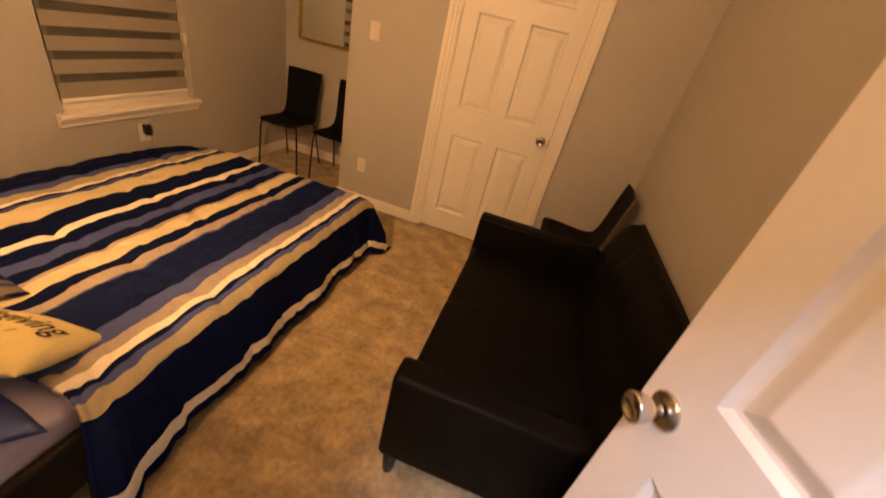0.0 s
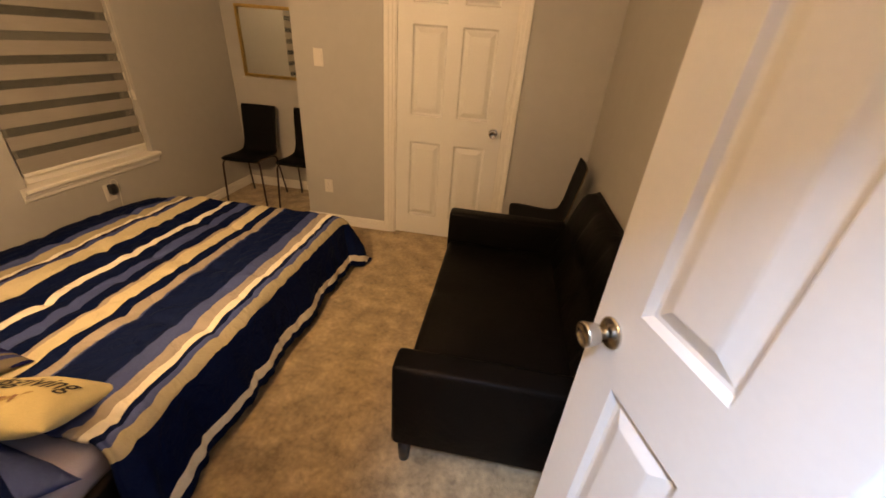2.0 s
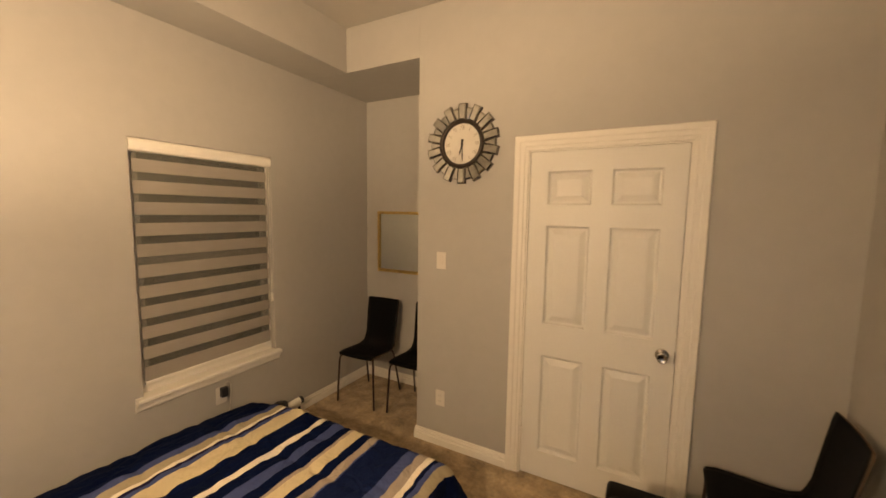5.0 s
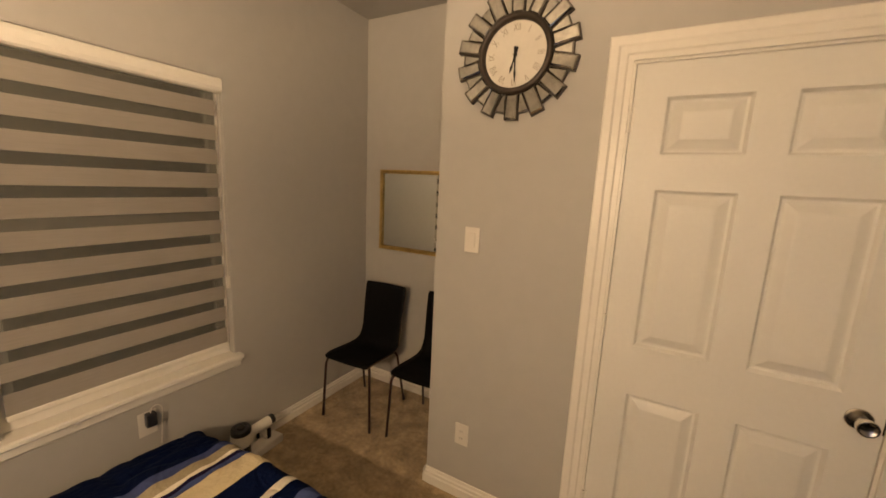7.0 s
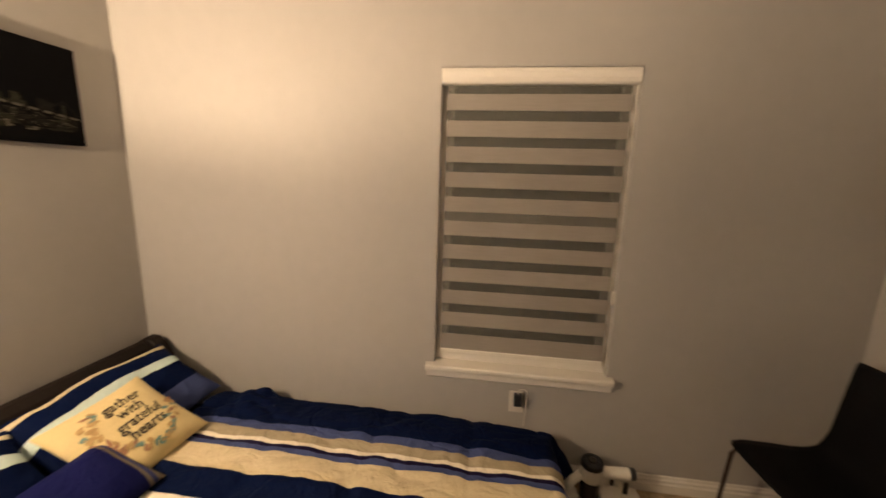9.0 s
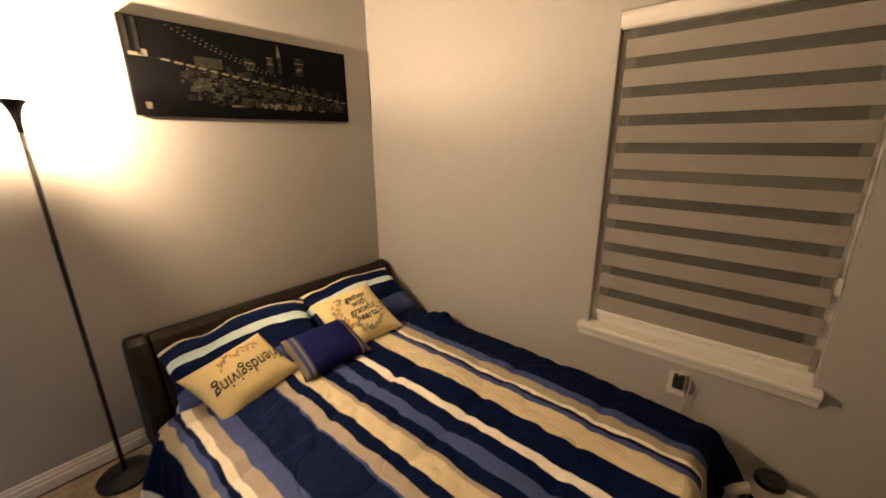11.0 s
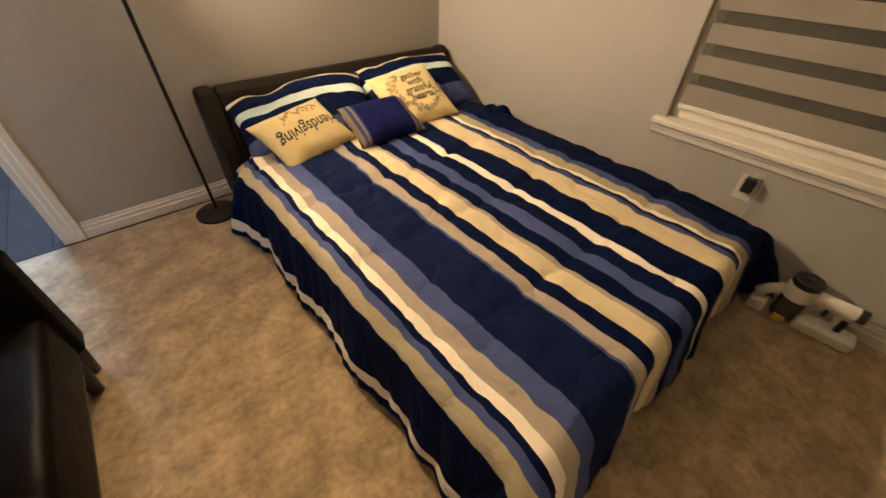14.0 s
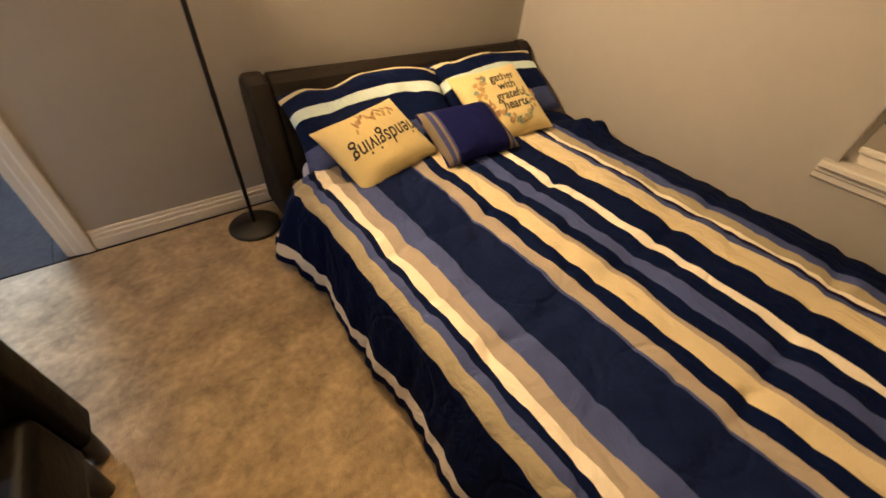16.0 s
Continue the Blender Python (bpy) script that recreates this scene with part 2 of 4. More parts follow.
# the bands are woven with long threads across the window
grain = BANDCLOTH.node_tree.nodes.new("ShaderNodeMapping")
grain.inputs["Scale"].default_value = (1.0, 0.05, 1.0)
BANDCLOTH.node_tree.links.new(next(n for n in BANDCLOTH.node_tree.nodes if n.type == "TEX_COORD").outputs["Object"], grain.inputs["Vector"])
for n in BANDCLOTH.node_tree.nodes:
    if n.type == "TEX_NOISE" and n.inputs["Scale"].default_value > 100:
        BANDCLOTH.node_tree.links.new(grain.outputs[0], n.inputs["Vector"])
SHEER = sheet("sheer_cloth", (0.16, 0.158, 0.135), 0.5)
FROST = frosted("frosted_shade", (0.55, 0.52, 0.47), 0.64)
BULB = glowing("lit_bulb", (1.0, 0.74, 0.465), 14200.0)
CANVASBLACK = material("canvas_night", (0.0030, 0.0030, 0.0036), rough=0.8, spec=0.06, var=0.4, scale=7, fine=200, bump=0.15, bump_scale=500, dist=0.0005)
CANVASGREY = material("canvas_grey", (0.013, 0.012, 0.0105), rough=0.8, spec=0.06, var=0.6, scale=30, fine=220, bump=0.1, bump_scale=500, dist=0.0005)
CANVASLIGHT = material("canvas_light", (0.12, 0.108, 0.082), rough=0.8, spec=0.06, var=0.4, scale=45, fine=220, bump=0.1, bump_scale=500, dist=0.0005)
CANVASGREEN = material("canvas_olive", (0.025, 0.0245, 0.018), rough=0.8, spec=0.06, var=0.6, scale=40, fine=220, bump=0.1, bump_scale=500, dist=0.0005)
VACWHITE = material("vacuum_white", (0.78, 0.75, 0.68), rough=0.3, var=0.04, scale=12, fine=80, bump=0.0)
VACYELLOW = material("vacuum_yellow", (0.62, 0.45, 0.06), rough=0.4, var=0.1, bump=0.0)
SMOKED = material("smoked_bin", (0.035, 0.03, 0.028), rough=0.12, var=0.2, bump=0.0)
HALLFLOOR = material("hall_floor", (0.036, 0.030, 0.026), rough=0.7, spec=0.15, var=0.35, scale=5, fine=45, bump=0.15, bump_scale=40, dist=0.002)
MIRROR = bpy.data.materials.new("mirror_glass")
MIRROR.use_nodes = True
MIRROR.node_tree.nodes["Principled BSDF"].inputs["Metallic"].default_value = 1.0
MIRROR.node_tree.nodes["Principled BSDF"].inputs["Roughness"].default_value = 0.03
MIRROR.node_tree.nodes["Principled BSDF"].inputs["Base Color"].default_value = (0.80, 0.82, 0.78, 1)
TILEMIRROR = material("antiqued_mirror_tile", (0.50, 0.49, 0.46), rough=0.10, metal=1.0, var=0.25, scale=14, fine=60, bump=0.03)
PANE = bpy.data.materials.new("window_pane")
PANE.use_nodes = True
PANE.node_tree.nodes["Principled BSDF"].inputs["Roughness"].default_value = 0.02
PANE.node_tree.nodes["Principled BSDF"].inputs["Transmission Weight"].default_value = 1.0


def carpet_material():
    m = material("beige_carpet", (0.395, 0.292, 0.172), rough=0.95, spec=0.1, var=0.34, scale=8, fine=42, bump=0.9, bump_scale=220, dist=0.007, sheen=0.25)
    nt = m.node_tree
    b = nt.nodes["Principled BSDF"]
    # trodden pile: patches that lean different ways
    tc = next(n for n in nt.nodes if n.type == "TEX_COORD")
    big = nt.nodes.new("ShaderNodeTexNoise")
    big.inputs["Scale"].default_value, big.inputs["Detail"].default_value, big.inputs["Roughness"].default_value = 8, 7, 0.74
    nt.links.new(tc.outputs["Object"], big.inputs["Vector"])
    mr = nt.nodes.new("ShaderNodeMapRange")
    mr.inputs["From Min"].default_value, mr.inputs["From Max"].default_value = 0.38, 0.62
    mr.inputs["To Min"].default_value, mr.inputs["To Max"].default_value = 0.82, 1.10
    nt.links.new(big.outputs["Fac"], mr.inputs["Value"])
    # short dark scuffs where the pile is crushed
    scuff = nt.nodes.new("ShaderNodeTexNoise")
    scuff.inputs["Scale"].default_value, scuff.inputs["Detail"].default_value, scuff.inputs["Roughness"].default_value, scuff.inputs["Distortion"].default_value = 17, 6, 0.7, 0.5
    nt.links.new(tc.outputs["Object"], scuff.inputs["Vector"])
    sr = nt.nodes.new("ShaderNodeMapRange")
    sr.inputs["From Min"].default_value, sr.inputs["From Max"].default_value = 0.34, 0.47
    sr.inputs["To Min"].default_value, sr.inputs["To Max"].default_value = 0.78, 1.03
    nt.links.new(scuff.outputs["Fac"], sr.inputs["Value"])
    both = nt.nodes.new("ShaderNodeMath")
    both.operation = "MULTIPLY"
    nt.links.new(mr.outputs[0], both.inputs[0])
    nt.links.new(sr.outputs[0], both.inputs[1])
    old = b.inputs["Base Color"].links[0].from_socket
    mul = nt.nodes.new("ShaderNodeVectorMath")
    mul.operation = "SCALE"
    nt.links.new(old, mul.inputs[0])
    nt.links.new(both.outputs[0], mul.inputs["Scale"])
    nt.links.new(mul.outputs[0], b.inputs["Base Color"])
    return m


CARPET = carpet_material()


# ---- the room ----
NORTH, EAST, ALC_X, ALC_Y = 2.966, 3.315, 1.045, 3.665
TOP, SOFFIT, SOFFIT_X = 3.05, 2.728, 0.39
WIN_Y0, WIN_Y1, WIN_Z0, WIN_Z1 = 1.69, 2.575, 0.595, 2.068
ND0, ND1, DOOR_H = 1.838, 2.646, 2.048
SD0, SD1 = 2.455, 3.195
LEAF = 0.754  # width of the entry door


def structure(ob, label, category):
    return tagged(ob, label, category, kind="structure")


structure(part("floor", box(-0.14, EAST + 0.12, 0.03, ALC_Y + 0.12, -0.12, 0.0), CARPET), "worn beige cut-pile carpet with trodden patches", "floor")
hall_floor = structure(part("floor_hall", box(0.9, 4.6, -1.5, 0.03, -0.12, -0.013), BLACKPLASTIC), "dark grey-brown board floor of the hallway", "floor")
structure(part("wall_west", wall_with_hole("x", -0.14, 0.0, -0.12, ALC_Y + 0.12, 0, TOP + 0.1, [(WIN_Y0, WIN_Y1, WIN_Z0, WIN_Z1)]), PAINT), "greige painted wall with a window opening", "wall")
structure(part("wall_south", wall_with_hole("y", -0.12, 0.0, 0.0, EAST, 0, TOP + 0.1, [(SD0, SD1, -1, DOOR_H + 0.02)]), PAINT), "greige painted wall with the entry doorway", "wall")
structure(part("wall_north", wall_with_hole("y", NORTH, NORTH + 0.12, ALC_X, EAST, 0, TOP + 0.1, [(ND0 - 0.015, ND1 + 0.015, -1, DOOR_H + 0.012)]), PAINT), "greige painted wall with a closet door", "wall")
structure(part("wall_east", box(EAST, EAST + 0.12, -0.12, NORTH + 0.12, 0, TOP + 0.1), PAINT), "greige painted wall behind the sofa", "wall")
structure(part("wall_alcove_north", box(0.0, ALC_X, ALC_Y, ALC_Y + 0.12, 0, TOP + 0.1), PAINT), "greige painted back wall of the alcove", "wall")
structure(part("wall_alcove_east", box(ALC_X, ALC_X + 0.12, NORTH + 0.12, ALC_Y + 0.12, 0, TOP + 0.1), PAINT), "greige painted side wall of the alcove", "wall")
structure(part("wall_closet_back", box(ALC_X + 0.12, EAST + 0.12, ALC_Y, ALC_Y + 0.12, 0, TOP + 0.1), PAINT), "plain wall behind the closed door", "wall")
structure(part("ceiling", box(-0.14, EAST + 0.12, -0.12, ALC_Y + 0.12, TOP, TOP + 0.1), CEIL), "greige painted raised ceiling", "ceiling")
bm = box(0.0, SOFFIT_X, 0.0, NORTH, SOFFIT, TOP, 0.003)
add_box(bm, 0.0, ALC_X, NORTH, ALC_Y, SOFFIT, TOP, 0.003)
structure(part("ceiling_soffit", bm, PAINT), "greige lowered soffit along the window wall and alcove", "ceiling")
# hallway beyond the entry; its walls' dimmer light is put into their colour
structure(part("wall_hall_south", box(0.9, 4.6, -1.5, -1.38, 0, 2.7), HALLPAINT_DIM), "hallway wall, greige paint darkened to hold down the hall light", "wall")
structure(part("wall_hall_west", box(0.8, 0.9, -1.5, -0.12, 0, 2.7), HALLPAINT_DIM), "hallway end wall in the same darkened paint", "wall")
structure(part("wall_hall_east", box(4.6, 4.7, -1.5, 0.0, 0, 2.7), HALLPAINT_DIM), "hallway end wall in the same darkened paint", "wall")
structure(part("wall_hall_north", box(EAST + 0.12, 4.6, -0.12, 0.0, 0, 2.7), HALLPAINT_DIM), "hallway wall in the same darkened paint", "wall")
structure(part("ceiling_hall", box(0.8, 4.7, -1.5, -0.12, 2.6, 2.7), CEIL), "pale hallway ceiling", "ceiling")

# skirting: stepped white profile
BASE = [(0, 0), (0.016, 0), (0.016, 0.046), (0.009, 0.051), (0.009, 0.056), (0.0135, 0.059), (0.0135, 0.069), (0.006, 0.074), (0.006, 0.078), (0.0085, 0.081), (0.0055, 0.090), (0, 0.090)]


def skirting(p, q, out):
    p, q, out = Vector(p), Vector(q), Vector(out)
    ob = part("baseboard", sweep(BASE, [(p, out, Vector((0, 0, 1))), (q, out, Vector((0, 0, 1)))]), WHITE)
    return structure(ob, "white stepped wooden baseboard", "baseboard")


skirting((0, 0, 0), (SD0 - 0.086, 0, 0), (0, 1, 0))
skirting((0, 0.02, 0), (0, ALC_Y, 0), (1, 0, 0))
skirting((0.02, ALC_Y, 0), (ALC_X, ALC_Y, 0), (0, -1, 0))
skirting((ALC_X, ALC_Y - 0.02, 0), (ALC_X, NORTH - 0.014, 0), (-1, 0, 0))
skirting((ALC_X, NORTH, 0), (ND0 - 0.098, NORTH, 0), (0, -1, 0))
skirting((ND1 + 0.098, NORTH, 0), (EAST, NORTH, 0), (0, -1, 0))
skirting((EAST, 0.02, 0), (EAST, NORTH - 0.02, 0), (-1, 0, 0))
skirting((0.9, -1.38, -0.006), (4.6, -1.38, -0.006), (0, 1, 0))

# moulded door casing
CASE = [(0, 0), (0.011, 0), (0.011, 0.018), (0.015, 0.024), (0.015, 0.046), (0.019, 0.054), (0.019, 0.080), (0.015, 0.085), (0, 0.085)]


def casing(parent, x0, x1, top, y, out):
    """Two uprights and a head, mitred: the profile runs away from the opening."""
    o, up = Vector((0, out, 0)), Vector((0, 0, 1))
    for x, side in ((x0, -1), (x1, 1)):
        s = Vector((side, 0, 0))
        bm = bmesh.new()
        low = [bm.verts.new(Vector((x, y, 0)) + o * a + s * b) for a, b in CASE]
        high = [bm.verts.new(Vector((x, y, top)) + o * a + s * b + up * b) for a, b in CASE]
        n = len(CASE)
        for k in range(n):
            bm.faces.new((low[k], low[(k + 1) % n], high[(k + 1) % n], high[k]))
        bm.faces.new(low)
        bm.faces.new(high)
        bmesh.ops.recalc_face_normals(bm, faces=bm.faces)
        part("casing", bm, WHITE, parent)
    bm = bmesh.new()
    a_ = [bm.verts.new(Vector((x0 - b, y, top + b)) + o * a) for a, b in CASE]
    b_ = [bm.verts.new(Vector((x1 + b, y, top + b)) + o * a) for a, b in CASE]
    n = len(CASE)
    for k in range(n):
        bm.faces.new((a_[k], a_[(k + 1) % n], b_[(k + 1) % n], b_[k]))
    bm.faces.new(a_)
    bm.faces.new(b_)
    bmesh.ops.recalc_face_normals(bm, faces=bm.faces)
    part("casing", bm, WHITE, parent)


def door_leaf(w, h, t=0.035, stile=0.107, mullion=0.106, rails=(0.173, 0.625, 0.20, 0.601, 0.124, 0.197, 0.115)):
    """A six-panel leaf, x from 0 to w, y from 0 (front) to t, both faces moulded."""
    bm = bmesh.new()
    xs = [0, stile, w / 2 - mullion / 2, w / 2 + mullion / 2, w - stile, w]
    k = h / 2.035
    zs = [0]
    for d in rails:
        zs.append(zs[-1] + d * k)
    for y, s in ((0.0, 1), (t, -1)):
        for i in range(5):
            for j in range(7):
                x0, x1, z0, z1 = xs[i], xs[i + 1], zs[j], zs[j + 1]
                if i in (1, 3) and j in (1, 3, 5):
                    rings = []
                    for inset, deep in ((0, 0), (0.003, 0.004), (0.010, 0.0150), (0.018, 0.0165), (0.025, 0.0140), (0.050, 0.0022), (0.055, 0.0012)):
                        rings.append([bm.verts.new((x, y + s * deep, z)) for x, z in ((x0 + inset, z0 + inset), (x1 - inset, z0 + inset), (x1 - inset, z1 - inset), (x0 + inset, z1 - inset))])
                    for r, q in zip(rings, rings[1:]):
                        for e in range(4):
                            bm.faces.new((r[e], r[(e + 1) % 4], q[(e + 1) % 4], q[e]))
                    bm.faces.new(rings[-1])
                else:
                    bm.faces.new([bm.verts.new((x, y, z)) for x, z in ((x0, z0), (x1, z0), (x1, z1), (x0, z1))])
    for x in (0, w):
        bm.faces.new([bm.verts.new(p) for p in ((x, 0, 0), (x, t, 0), (x, t, h), (x, 0, h))])
    for z in (0, h):
        bm.faces.new([bm.verts.new(p) for p in ((0, 0, z), (w, 0, z), (w, t, z), (0, t, z))])
    bmesh.ops.remove_doubles(bm, verts=bm.verts, dist=1e-5)
    bmesh.ops.recalc_face_normals(bm, faces=bm.faces)
    return bm


KNOB = [(0.0, 0.060), (0.013, 0.0605), (0.019, 0.063), (0.0235, 0.066), (0.0262, 0.064), (0.0268, 0.060), (0.0258, 0.050), (0.0225, 0.036), (0.0195, 0.029), (0.0135, 0.026), (0.0125, 0.014)]
ROSE = [(0.0, 0.0), (0.034, 0.0), (0.034, 0.004), (0.031, 0.0065), (0.020, 0.0075), (0.012, 0.009), (0.0, 0.009)]


def knob(parent, x, y, z, side):
    """A round knob on its rose, pointing to y * side."""
    m = Matrix.Translation((x, y, z)) @ pose(0, 0, 0, 90 if side < 0 else -90)
    k = part("door_knob", lathe(KNOB, 28, m=m), STEEL, parent, "round brushed-nickel knob", smooth=True)
    part("rose", lathe(ROSE, 28, m=m), STEEL, k)
    return k


# closed closet door in the north wall, hinged at its west side
door = thing("door_1", pose(ND0, NORTH + 0.004, 0.012), "closed white six-panel door with a round nickel knob", "door", kind="structure")
part("leaf", door_leaf(ND1 - ND0, DOOR_H - 0.014), DOORWHITE, door)
knob(door, ND1 - ND0 - 0.06, 0.0, 0.925, -1)
part("latch_plate", box(ND1 - ND0 - 0.004, ND1 - ND0 - 0.0, -0.003, 0.0, 0.89, 0.95), STEEL, door)
for z in (0.22, 1.02, 1.80):
    h = part("hinge", lathe([(0, 0), (0.006, 0), (0.006, 0.088), (0, 0.088)], 12, m=Matrix.Translation((-0.004, -0.006, z))), WHITE, door, "white painted hinge knuckle", smooth=False)
    part("hinge_leaf", box(-0.004, 0.010, -0.0035, -0.0008, z + 0.002, z + 0.086), WHITE, h)
frame1 = thing("door_frame", pose(0, 0, 0), "white moulded casing round the closed door", "door frame", kind="structure")
casing(frame1, ND0 - 0.012, ND1 + 0.012, DOOR_H + 0.010, NORTH, -1)
for x0, x1 in ((ND0 - 0.015, ND0 - 0.003), (ND1 + 0.003, ND1 + 0.015)):
    part("jamb", box(x0, x1, NORTH + 0.001, NORTH + 0.119, 0, DOOR_H + 0.01), WHITE, frame1)
part("jamb_head", box(ND0 - 0.003, ND1 + 0.003, NORTH + 0.001, NORTH + 0.119, DOOR_H, DOOR_H + 0.010), WHITE, frame1)
part("stop", box(ND0 - 0.002, ND1 + 0.002, NORTH + 0.045, NORTH + 0.06, 0, DOOR_H - 0.001), WHITE, frame1)

# entry door, standing open into the room, hinged at its east side
entry = thing("door_2", pose(SD1 - 0.018, 0.030, 0.012, 0, 0, 180 - OPEN), "white six-panel entry door standing open into the room", "door", kind="structure")
part("leaf", door_leaf(LEAF, DOOR_H - 0.010, stile=0.114, mullion=0.132, rails=(0.235, 0.672, 0.189, 0.588, 0.118, 0.140, 0.093)), DOORWHITE, entry)
knob(entry, LEAF - 0.060, 0.035, 1.012, 1)
knob(entry, LEAF - 0.060, 0.0, 1.012, -1)
for z in (0.22, 1.02, 1.80):
    part("hinge", lathe([(0, 0), (0.006, 0), (0.006, 0.088), (0, 0.088)], 12, m=Matrix.Translation((-0.004, -0.006, z))), STEEL, entry, "nickel hinge knuckle")
frame2 = thing("door_frame", pose(0, 0, 0), "white moulded casing of the open entry doorway", "door frame", kind="structure")
casing(frame2, SD0 + 0.004, SD1 - 0.004, DOOR_H + 0.012, 0.0, 1)
for x0, x1 in ((SD0, SD0 + 0.015), (SD1 - 0.004, SD1)):
    part("jamb", box(x0, x1, -0.125, -0.001, -0.005, DOOR_H + 0.01), WHITE, frame2)
part("jamb_head", box(SD0, SD1, -0.125, -0.001, DOOR_H + 0.01, DOOR_H + 0.019), WHITE, frame2)
part("strike_plate", box(SD0 + 0.015, SD0 + 0.0165, -0.035, -0.008, 0.90, 0.96), STEEL, frame2)

# window in the west wall with sill, frame, pane and zebra blind
win = thing("window_1", pose(0, 0, 0), "white framed window with a deep moulded sill, dark outside", "window", kind="structure")
part("reveal", wall_with_hole("x", -0.139, -0.001, WIN_Y0 + 0.0005, WIN_Y1 - 0.0005, WIN_Z0, WIN_Z1 - 0.0005, [(WIN_Y0 + 0.006, WIN_Y1 - 0.006, WIN_Z0 - 1, WIN_Z1 - 0.006)]), PAINT, win)
part("window_frame", wall_with_hole("x", -0.085, -0.045, WIN_Y0 + 0.007, WIN_Y1 - 0.007, WIN_Z0 + 0.014, WIN_Z1 - 0.007, [(WIN_Y0 + 0.062, WIN_Y1 - 0.060, WIN_Z0 + 0.055, 1.352), (WIN_Y0 + 0.062, WIN_Y1 - 0.060, 1.398, WIN_Z1 - 0.06)]), WHITE, win, "white vinyl sash frame")
for z0, z1 in ((WIN_Z0 + 0.05, 1.355), (1.395, WIN_Z1 - 0.055)):
    p = part("pane", box(-0.075, -0.070, WIN_Y0 + 0.055, WIN_Y1 - 0.055, z0, z1), PANE, win)
    p.visible_shadow = False
UPX = (Vector((1, 0, 0)), Vector((0, 0, 1)))
bm = sweep([(-0.12, 0.0), (0.0008, 0.0), (0.0008, -0.011), (-0.12, -0.011)], [(Vector((0, y, WIN_Z0 + 0.012)), *UPX) for y in (WIN_Y0 + 0.007, WIN_Y1 - 0.007)])
part("window_sill", bm, WHITE, win, "white painted sill")
nose = [(0.001, 0.012), (0.041, 0.012), (0.046, 0.006), (0.046, -0.010), (0.041, -0.015), (0.024, -0.017), (0.024, -0.034), (0.013, -0.040), (0.013, -0.060), (0.006, -0.068), (0.001, -0.068)]
part("sill_nose", sweep(nose, [(Vector((0, WIN_Y0 - 0.036, WIN_Z0)), Vector((1, 0, 0)), Vector((0, 0, 1))), (Vector((0, WIN_Y1 + 0.02, WIN_Z0)), Vector((1, 0, 0)), Vector((0, 0, 1)))]), WHITE, win, "stepped moulding under the sill")
structure(part("backdrop", box(-3.1, -3.0, -2, 6, -1, 5), material("night_outside", (0.02, 0.022, 0.02), rough=0.9, var=0.5, scale=1.2, bump=0.0)), "dark night outside the window", "backdrop")

blind = thing("zebra_blind", pose(0, 0, 0), "taupe banded zebra roller blind lowered in the window", "blind")
cas = [(-0.070, -0.070), (-0.006, -0.070), (0.004, -0.062), (0.009, -0.045), (0.009, -0.018), (0.004, -0.004), (-0.004, 0.0), (-0.070, 0.0)]
part("cassette", sweep(cas, [(Vector((0, WIN_Y0 + 0.008, WIN_Z1 - 0.008)), Vector((1, 0, 0)), Vector((0, 0, 1))), (Vector((0, WIN_Y1 - 0.008, WIN_Z1 - 0.008)), Vector((1, 0, 0)), Vector((0, 0, 1)))]), WHITE, blind, "cream blind cassette")
B0, B1 = WIN_Y0 + 0.030, WIN_Y1 - 0.028
PERIOD, ZB = 0.119, 0.689
for k in range(11):
    z0 = ZB + k * PERIOD + (0.0 if k else -0.012)
    z1 = min(ZB + k * PERIOD + 0.073, WIN_Z1 - 0.090)
    if z1 > z0:
        part("band", box(-0.0275, -0.0262, B0, B1, z0, z1), BANDCLOTH, blind)
part("sheer", box(-0.0345, -0.034, B0 + 0.002, B1 - 0.002, ZB, WIN_Z1 - 0.079), SHEER, blind, "see-through dark mesh between the bands")
part("bottom_bar", box(-0.040, -0.022, B0, B1, ZB - 0.036, ZB - 0.012, 0.005), WHITE, blind, "cream bottom bar")
part("cord", tube([(-0.012, B1 + 0.012, WIN_Z1 - 0.07), (-0.012, B1 + 0.012, 1.02)], 0.0016, 6), PLATE, blind, "white pull cord")
part("cord_tensioner", box(-0.020, 0.0, B1 + 0.004, B1 + 0.019, 0.985, 1.05, 0.004), PLATE, blind, "white cord tensioner")


# ---- the bed ----
NAVY, BLUE, TAN, CREAM, GOLD, KHAKI, DUSK, MINT, DEEP = range(9)
CLOTH = [(0.0030, 0.0075, 0.034), (0.060, 0.082, 0.205), (0.37, 0.315, 0.26), (0.80, 0.74, 0.62), (0.62, 0.53, 0.35), (0.38, 0.325, 0.22), (0.012, 0.009, 0.034), (0.58, 0.72, 0.69), (0.0055, 0.0115, 0.046)]
# distance across the cloth, west to east, and the colour that starts there
BANDS = [(-0.40, NAVY), (-0.20, KHAKI), (-0.12, NAVY), (0.365, BLUE), (0.425, KHAKI), (0.474, CREAM), (0.499, DUSK), (0.514, BLUE), (0.547, GOLD),
         (0.665, NAVY), (0.797, CREAM), (0.838, NAVY), (0.912, BLUE), (0.970, NAVY), (1.033, TAN), (1.060, GOLD), (1.128, NAVY), (1.181, TAN), (1.238, BLUE),
         (1.247, DEEP), (1.433, BLUE), (1.496, TAN), (1.549, CREAM), (1.580, NAVY), (1.601, BLUE), (1.628, KHAKI), (1.668, NAVY), (1.905, CREAM), (1.955, NAVY)]
STRIPES = striped("striped_comforter_cloth", "X", BANDS, CLOTH, wobble=0.011)


